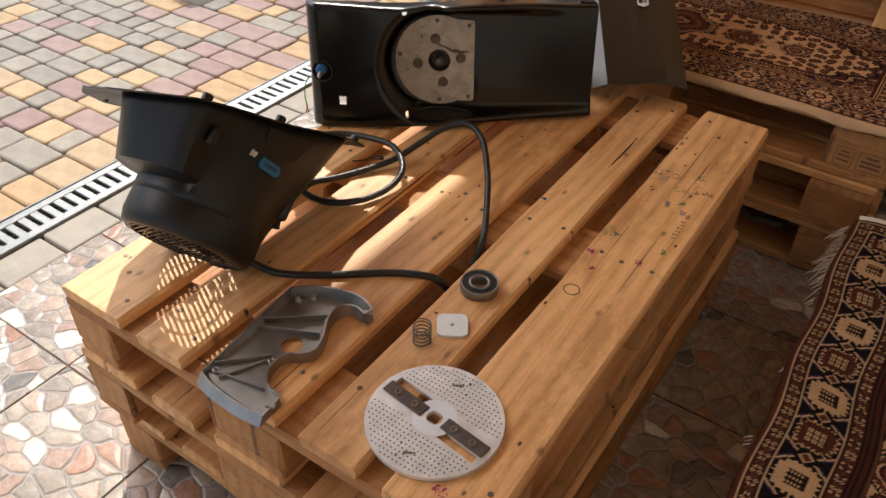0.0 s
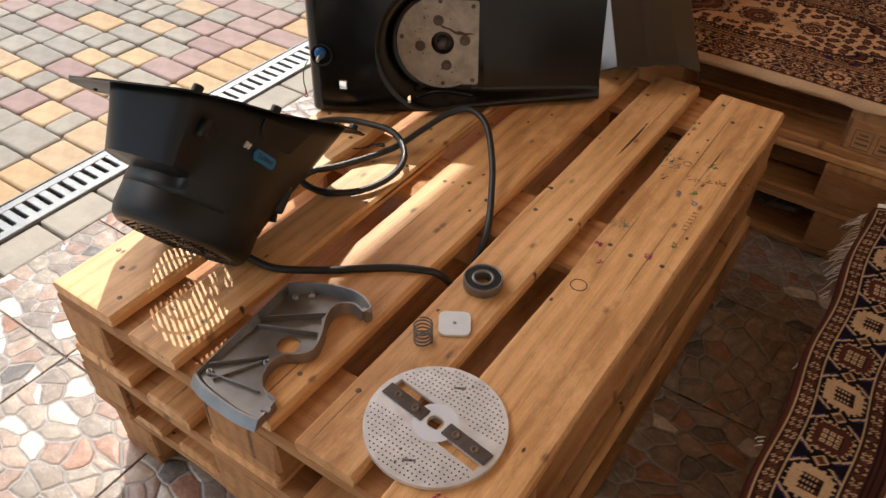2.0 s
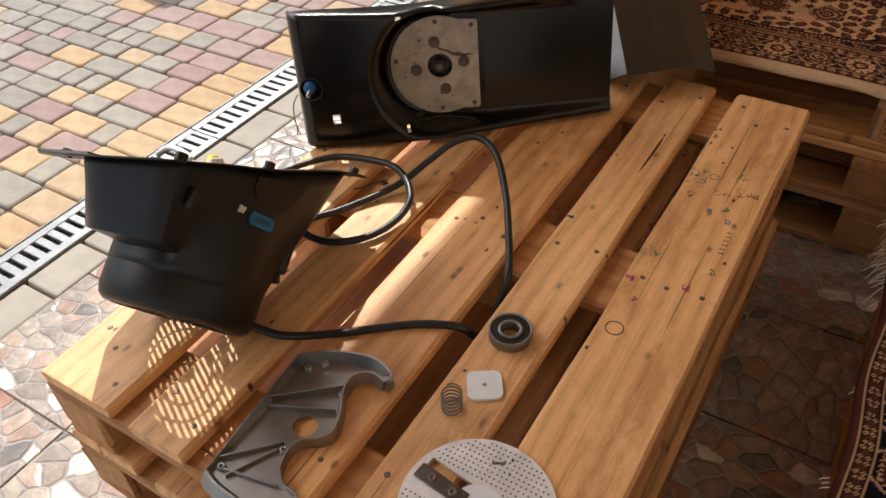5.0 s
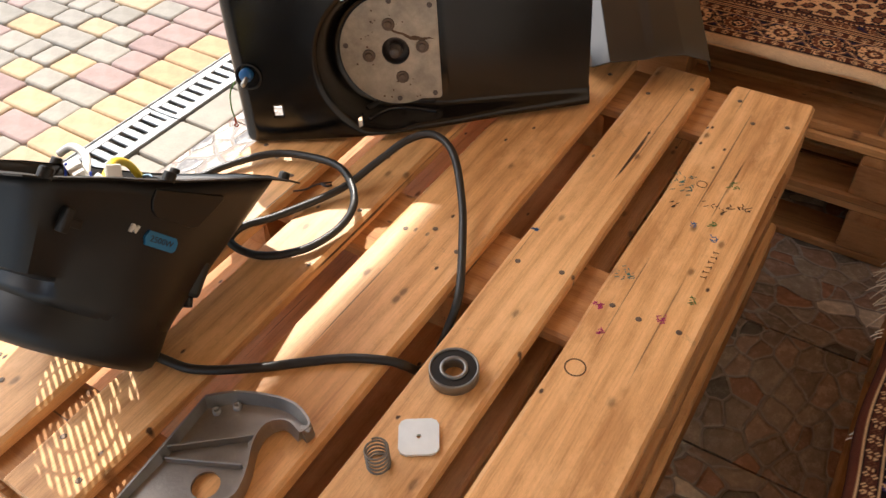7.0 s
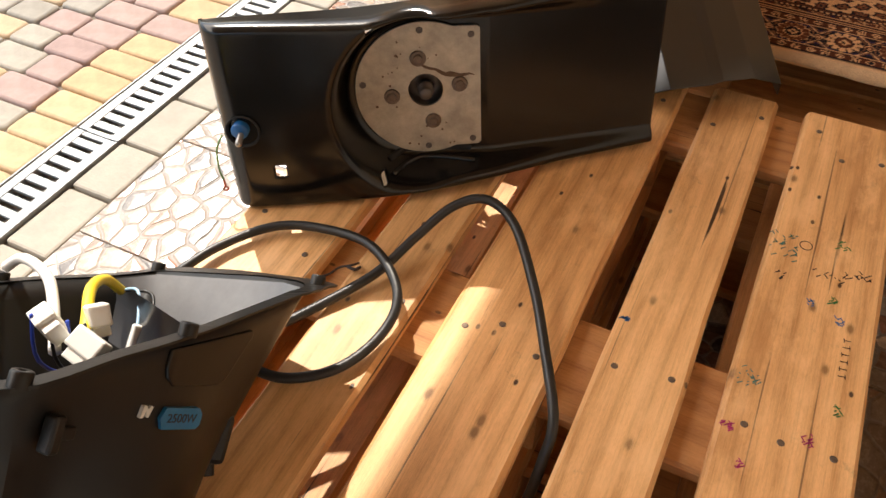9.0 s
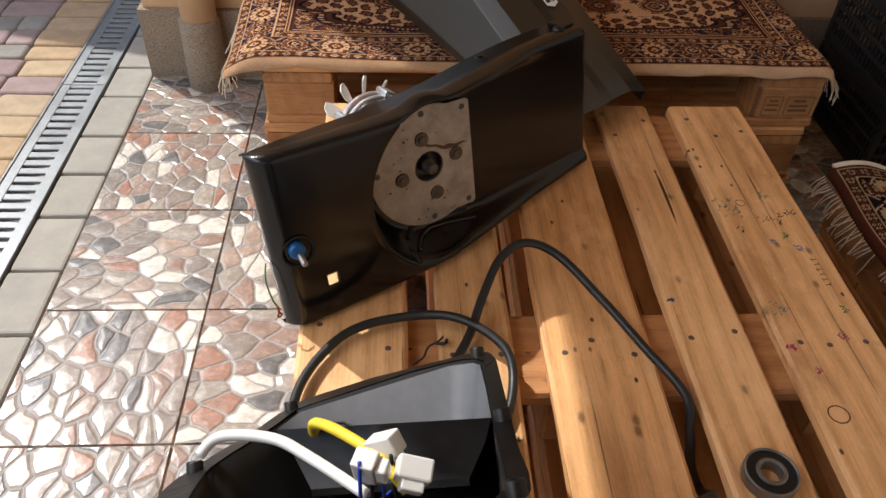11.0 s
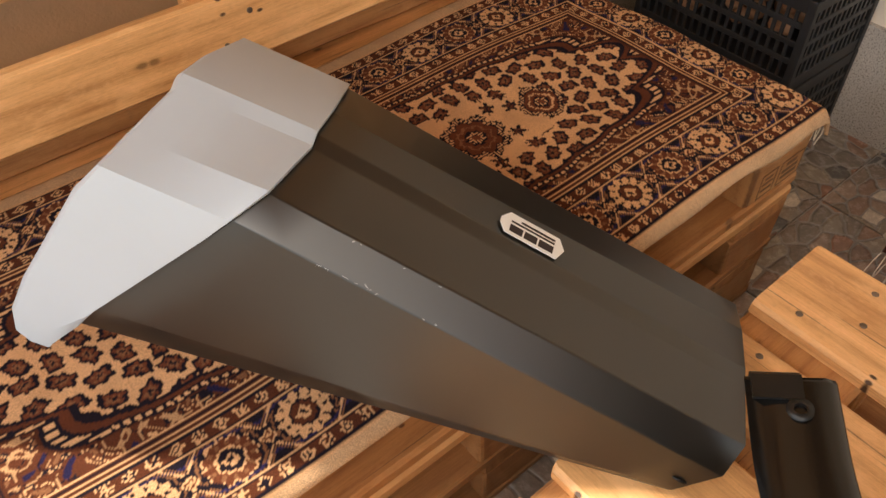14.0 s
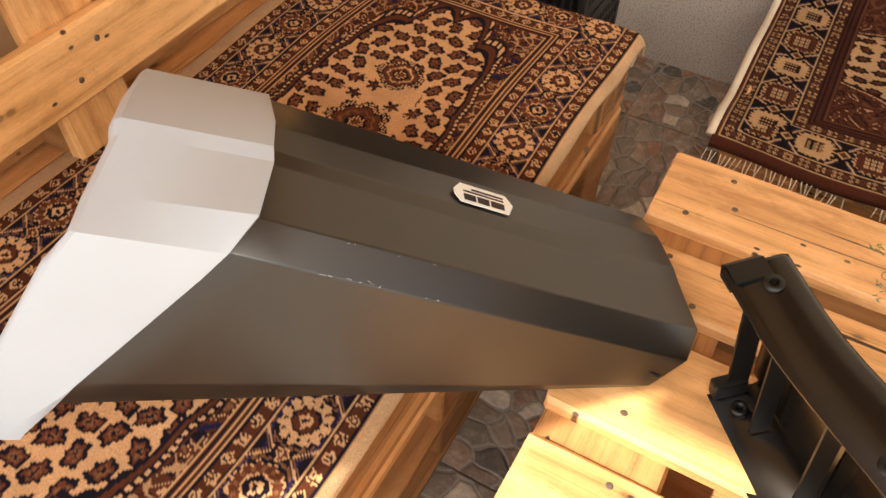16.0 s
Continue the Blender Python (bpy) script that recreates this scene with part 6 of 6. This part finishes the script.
for x, y in ((0.006, 0.006), (CW - 0.006, 0.006), (0.006, CD - 0.006), (CW - 0.006, CD - 0.006)):
    bm = bmesh.new()
    box(bm, (x - 0.009, y - 0.009, 0), (x + 0.009, y + 0.009, CH - 0.003), 0.003, 2)
    part("corner_post", bm, CRATE, crate)
rng = random.Random(8)
for k in range(1, 5):
    copy_thing(crate, pose(1.375 + rng.uniform(-0.004, 0.004), 1.548 + rng.uniform(-0.004, 0.004), CH * k, 0, 0, rng.uniform(-1, 1)))
for k in range(1, 5):
    bm = bmesh.new()
    for j in range(44):
        r_ = rng.uniform(0.022, 0.034)
        mm = pose(1.375 + rng.uniform(0.042, CW - 0.042), 1.548 + rng.uniform(0.042, CD - 0.042), CH * k + rng.uniform(0.045, 0.155), rng.uniform(0, 90), rng.uniform(0, 90), 0)
        bmesh.ops.create_icosphere(bm, subdivisions=2, radius=r_, matrix=mm @ Matrix.Diagonal((1, 0.9, 0.8, 1)))
    tagged(part("produce", bm, ONION, smooth=True), "reddish brown dried produce heaped in a crate", "produce", kind="stuff")
bm = bmesh.new()
box(bm, (1.45, 1.5435, 0.06), (1.50, 1.5455, 0.115))
tagged(part("paper_tag", bm, PAPER), "small white paper tag on the lowest crate", "tag")

# ---- crayon marks and ring stain on the outer board ----
rng = random.Random(3)
COL = [plain_mat("crayon_" + n_, c_, 0.8, var=0.2) for n_, c_ in (("green", (0.05, 0.20, 0.06)), ("blue", (0.03, 0.13, 0.32)), ("magenta", (0.45, 0.04, 0.16)), ("black", (0.03, 0.025, 0.02)), ("teal", (0.08, 0.2, 0.17)))]
ZT = 0.43245
for cx, cy, w, h, n_, ci in ((0.672, 0.885, 0.04, 0.05, 18, 4), (0.745, 0.92, 0.015, 0.02, 7, 0), (0.735, 0.86, 0.05, 0.02, 9, 3), (0.775, 0.875, 0.02, 0.012, 8, 3), (0.745, 0.815, 0.01, 0.012, 6, 0), (0.72, 0.80, 0.008, 0.01, 5, 1),
                             (0.755, 0.785, 0.012, 0.012, 6, 1), (0.664, 0.585, 0.014, 0.01, 9, 2), (0.685, 0.545, 0.01, 0.01, 6, 2), (0.745, 0.605, 0.012, 0.02, 8, 2), (0.675, 0.66, 0.025, 0.03, 12, 4), (0.77, 0.655, 0.008, 0.012, 6, 0),
                             (0.522, 0.676, 0.009, 0.003, 9, 1), (0.68, 0.83, 0.012, 0.016, 4, 3), (0.72, 0.04, 0.02, 0.015, 9, 2)):
    bm = bmesh.new()
    for k in range(int(n_ * 1.7)):
        x, y = cx + rng.uniform(-w, w) / 2, cy + rng.uniform(-h, h) / 2
        a = rng.choice((0.7, 0.8, 0.9, 2.3))
        ln = rng.uniform(0.001, 0.004)
        box(bm, (-ln, -0.0006, 0), (ln, 0.0006, 0.0003))
        vs = list(bm.verts)[-8:]
        bmesh.ops.transform(bm, matrix=pose(x, y, ZT, 0, 0, math.degrees(a)), verts=vs)
    tagged(part("crayon_scribble", bm, COL[ci]), "small crayon scribble on the pale board", "scribble", "crayon scribbles")
for k in range(6):
    bm = bmesh.new()
    box(bm, (-0.0042, -0.0005, 0), (0.0042, 0.0005, 0.0003))
    box(bm, (-0.0042 if k % 2 else 0.0034, -0.003, 0), (-0.0034 if k % 2 else 0.0042, 0.003, 0.0003))
    tagged(part("ink_stroke", bm, INK, m=pose(0.768, 0.705 + 0.011 * k, ZT, 0, 0, 10)), "dark ink stroke of an unreadable word on the board", "scribble", "ink strokes")
bm = bmesh.new()
lathe(bm, [(0.0122, 0), (0.0140, 0), (0.0140, 0.0004), (0.0122, 0.0004), (0.0122, 0)], 32)
tagged(part("ring_stain", bm, STAIN, m=pose(0.683, 0.475, ZT - 0.0001)), "faint rusty ring stain on the board", "stain")
bm = bmesh.new()
lathe(bm, [(0.0075, 0), (0.0084, 0), (0.0084, 0.0004), (0.0075, 0.0004), (0.0075, 0)], 24)
tagged(part("ring_stain", bm, RUST, m=pose(0.700, 0.898, ZT - 0.0001)), "small rusty ring stain on the board", "stain")
bm = bmesh.new()
tube(bm, smooth_path([(0.150, 0.560, 0.4345), (0.165, 0.572, 0.4355), (0.172, 0.590, 0.4350), (0.186, 0.596, 0.440), (0.192, 0.606, 0.437)], 5), 0.0015, 6)
tube(bm, smooth_path([(0.182, 0.594, 0.4375), (0.194, 0.592, 0.440), (0.197, 0.600, 0.438)], 5), 0.0022, 6)
tagged(part("dry_stem", bm, INK, smooth=True), "small dark dried stem lying on the boards", "stem")
# branded stamp on the bench block
SCORCH = plain_mat("scorched_wood", (0.16, 0.085, 0.04), 0.8)
stamp = thing("brand_stamp", "scorched brand stamp on the bench pallet block", "stamp", pose(0.932, 1.3505, 0.318))
for x0, x1 in ((0, 0.040), (0.05, 0.11)):
    bm = bmesh.new()
    for a0, a1, b0, b1 in ((x0, x1, 0, 0.0015), (x0, x1, 0.046, 0.0475), (x0, x0 + 0.0015, 0.0015, 0.046), (x1 - 0.0015, x1, 0.0015, 0.046)):
        box(bm, (a0, 0, b0), (a1, 0.0006, b1))
    part("stamp_frame", bm, SCORCH, stamp)
for x0, x1, z0, z1 in ((0.006, 0.034, 0.012, 0.016), (0.006, 0.034, 0.024, 0.028), (0.010, 0.03, 0.034, 0.038), (0.058, 0.10, 0.010, 0.016), (0.058, 0.10, 0.021, 0.027), (0.066, 0.092, 0.033, 0.039)):
    bm = bmesh.new()
    box(bm, (x0, 0, z0), (x1, 0.0006, z1))
    part("stamp_bar", bm, SCORCH, stamp)

# ---- the yard ----
stool = thing("stool", "white cushioned stool with cream legs and brown rag ties", "stool", pose(-1.94, 1.96, 0, 0, 0, -8))
bm = bmesh.new()
box(bm, (-0.125, -0.125, 0.345), (0.125, 0.125, 0.40), 0.018, 4)
for v in bm.verts:
    v.co.z += 0.006 * noise.noise(v.co * 22)
part("cushion", bm, CUSHION, stool, "white padded cushion", smooth=True)
for sx, sy in ((-1, -1), (1, -1), (1, 1), (-1, 1)):
    bm = bmesh.new()
    cyl(bm, (sx * 0.112, sy * 0.112, 0.0), (sx * 0.095, sy * 0.095, 0.35), 0.0105, seg=12)
    leg = part("leg", bm, CREAM, stool, smooth=True)
    bm = bmesh.new()
    lathe(bm, [(0.0, 0.0), (0.0125, 0.0), (0.0125, 0.02), (0.0, 0.022)], 12)
    part("rubber_foot", bm, RAG, leg, m=pose(sx * 0.112, sy * 0.112, 0), smooth=True)
    bm = bmesh.new()
    lathe(bm, [(0.012, 0.20 if sx * sy < 0 else 0.27), (0.020, 0.26 if sx * sy < 0 else 0.29), (0.032, 0.32), (0.036, 0.352), (0.02, 0.36)], 10)
    for v in bm.verts:
        v.co += Vector((noise.noise(v.co * 40), noise.noise(v.co * 43 + Vector((5, 0, 0))), 0)) * 0.010
    part("rag_tie", bm, RAG, stool, "brown rag tied round the leg", m=pose(sx * 0.098, sy * 0.098, 0), smooth=True)

cart = thing("garden_cart", "orange plastic garden cart with four black wheels", "cart", pose(-3.13, 2.10, 0, 0, 0, 20))
bm = bmesh.new()
loft_closed(bm, [[(x, y, 0.24) for x, y in rr_outline(-0.25, 0.17, -0.22, 0.22, 0.03)], [(x, y, 0.06) for x, y in rr_outline(-0.20, 0.13, -0.18, 0.18, 0.03)]], True)
tub = part("tub", bm, ORANGE, cart, "open orange tub")
sol = tub.modifiers.new("wall", "SOLIDIFY")
sol.thickness, sol.offset = 0.006, -1
bm = bmesh.new()
box(bm, (0.13, -0.22, 0.06), (0.20, 0.22, 0.105), 0.008)
box(bm, (0.10, -0.19, 0.10), (0.14, -0.06, 0.30), 0.008)
box(bm, (0.10, 0.02, 0.10), (0.14, 0.17, 0.30), 0.008)
part("front_panel", bm, ORANGE, cart)
for x in (-0.20, 0.14):
    for y in (-0.255, 0.255):
        bm = bmesh.new()
        lathe(bm, [(0.062, -0.022), (0.098, -0.024), (0.104, -0.015), (0.104, 0.015), (0.098, 0.024), (0.062, 0.022)], 32)
        wl = part("wheel", bm, RUBBER, cart, "black rubber wheel", m=pose(x, y, 0.104, 90, 0, 0), smooth=True)
        bm = bmesh.new()
        lathe(bm, [(0.0, -0.018), (0.02, -0.024), (0.03, -0.012), (0.062, -0.016), (0.062, 0.016), (0.03, 0.012), (0.02, 0.024), (0, 0.018)], 28)
        part("hub", bm, plain_mat("yellow_hub", (0.75, 0.36, 0.02), 0.5), wl, "orange-yellow wheel hub", smooth=True)
bm = bmesh.new()
cyl(bm, (-0.2, -0.25, 0.104), (-0.2, 0.25, 0.104), 0.008, seg=8)
cyl(bm, (0.14, -0.25, 0.104), (0.14, 0.25, 0.104), 0.008, seg=8)
part("axles", bm, STEEL_DARK, cart)

bm = bmesh.new()
rows = []
for k in range(9):
    z = -0.02 + 0.55 * k / 8
    rows.append([bm.verts.new(((0.215 + 0.03 * math.exp(-z * 9)) * (1 + 0.05 * noise.noise(Vector((math.cos(a) * 2.3, math.sin(a) * 2.3, 0.4))) + 0.02 * noise.noise(Vector((math.cos(a) * 16, math.sin(a) * 16, z)))) * math.cos(a),
                               (0.215 + 0.03 * math.exp(-z * 9)) * (1 + 0.05 * noise.noise(Vector((math.cos(a) * 2.3, math.sin(a) * 2.3, 0.4))) + 0.02 * noise.noise(Vector((math.cos(a) * 16, math.sin(a) * 16, z)))) * math.sin(a), z)) for a in np.arange(0, 6.282, 2 * math.pi / 72)])
for a, b in zip(rows, rows[1:]):
    for k in range(72):
        bm.faces.new((a[k], a[(k + 1) % 72], b[(k + 1) % 72], b[k]))
bm.faces.new(rows[-1])
tagged(part("tree_stump", bm, BARK, m=pose(-2.08, 3.17, 0)), "pale ridged tree stump standing on the paving", "stump")
bm = bmesh.new()
box(bm, (-0.2, -0.13, 0), (0.2, 0.13, 0.28), 0.02)
tagged(part("storage_box", bm, RUBBER, m=pose(-2.86, 3.18, 0, 0, 0, 30)), "dark grey plastic box by the stump", "box")
bm = bmesh.new()
lathe(bm, [(0, 0.0), (0.13, 0.0), (0.17, 0.2), (0.18, 0.2), (0.18, 0.215), (0.16, 0.215), (0.12, 0.012), (0, 0.012)], 28)
tagged(part("basin", bm, TEAL, m=pose(-3.25, 2.9, 0), smooth=True), "dark teal plastic basin beside the cart", "basin")

# ---- floor tiles, border pavers and yard pavers ----
def piece_mesh(name, lx, ly, h, bev, material, inset=0.0):
    bm = bmesh.new()
    box(bm, (-lx / 2, -ly / 2, -h), (lx / 2, ly / 2, 0), bev, 2)
    me = bpy.data.meshes.new(name)
    bm.to_mesh(me)
    bm.free()
    me.materials.append(material)
    for p in me.polygons:
        p.use_smooth = False
    return me


T = 0.335
tile_me = piece_mesh("floor_tile", T - 0.0045, T - 0.0045, 0.008, 0.0012, TILE)
for i in range(7):
    for j in range(-9, 6):
        x0 = -0.61 + T * i
        y0 = 0.405 + T * j
        if y0 > 1.9 or x0 > 1.6:
            continue
        o = new("floor_tile", tile_me)
        o.parent = floor
        o.matrix_local = pose(x0 + T / 2, y0 + T / 2, 0.0, 0, 0, random.choice((0, 90, 180, 270)))
rng = random.Random(2)
kerbs = thing("border_pavers", "row of worn grey concrete border pavers along the drain", "pavers", kind="structure")
y = -3.0
while y < 5:
    ln = rng.choice((0.17, 0.19, 0.20, 0.21))
    key = ("kerb", ln)
    if key not in MESHES:
        MESHES[key] = piece_mesh("paver", 0.116, ln - 0.007, 0.05, 0.007, KERB)
    o = new("paver", MESHES[key])
    o.parent = kerbs
    o.matrix_local = pose(-0.6725, y + ln / 2, -0.003 + rng.uniform(-0.002, 0.002), rng.uniform(-0.6, 0.6), rng.uniform(-0.6, 0.6), rng.uniform(-0.5, 0.5))
    y += ln

paving = thing("yard_paving", "grey, pink and ochre tumbled concrete pavers laid in rows", "paving", kind="structure")


def paver_mesh(l, w, tone):
    key = ("yard", l, w, tone)
    if key not in MESHES:
        bm = bmesh.new()
        r_ = 0.014
        a = rr_outline(-l / 2 + 0.002, l / 2 - 0.002, -w / 2 + 0.002, w / 2 - 0.002, r_, 3)
        b = rr_outline(-l / 2 + 0.004, l / 2 - 0.004, -w / 2 + 0.004, w / 2 - 0.004, r_, 3)
        c = rr_outline(-l / 2 + 0.012, l / 2 - 0.012, -w / 2 + 0.012, w / 2 - 0.012, r_ * 0.8, 3)
        loft_closed(bm, [[(x, y, -0.05) for x, y in a], [(x, y, -0.008) for x, y in a], [(x, y, -0.003) for x, y in b], [(x, y, 0.0) for x, y in c]], True)
        me = bpy.data.meshes.new("paver")
        bmesh.ops.recalc_face_normals(bm, faces=bm.faces[:])
        bm.to_mesh(me)
        bm.free()
        me.materials.append(PAVERS[tone])
        for p in me.polygons:
            p.use_smooth = p.normal.z < 0.98
        MESHES[key] = me
    return MESHES[key]


verts, faces, tones = [], [], []
near = 0
rng = random.Random(17)
yy = -3.0
while yy < 7.5:
    roww = rng.choice((0.09, 0.103, 0.103, 0.12))
    x = -0.866
    first = 0
    while x > -7.5:
        l = rng.choice((0.155, 0.17)) if first == 0 else rng.choice((0.09, 0.125, 0.125, 0.165, 0.18))
        q = rng.random()
        tone = (2 if q < 0.85 else 1) if first == 0 else (1 if q < 0.7 else 0) if first == 1 else (0 if q < 0.60 else 1 if q < 0.81 else 2)
        first += 1
        cx, cy = x - l / 2, yy + roww / 2
        x -= l
        if cy > 3.75 and cx > -2.3:
            continue
        me = paver_mesh(l, roww, tone)
        mm = pose(cx, cy, -0.002 + rng.uniform(-0.003, 0.002), rng.uniform(-0.9, 0.9), rng.uniform(-0.9, 0.9), rng.uniform(-0.8, 0.8))
        if -1.95 < cx and -0.1 < cy < 2.6 and near < 300:
            near += 1
            o = new("paver", me)
            o.parent = paving
            o.matrix_local = mm
        else:
            b0 = len(verts)
            verts += [tuple(mm @ v.co) for v in me.vertices]
            faces += [tuple(b0 + i for i in p.vertices) for p in me.polygons]
            tones += [tone] * len(me.polygons)
    yy += roww
me = bpy.data.meshes.new("far_pavers")
me.from_pydata(verts, [], faces)
for p_ in PAVERS:
    me.materials.append(p_)
me.polygons.foreach_set("material_index", tones)
ob = new("far_pavers", me)
ob.parent = paving
tagged(ob, "the rest of the tumbled pavers", kind="stuff")
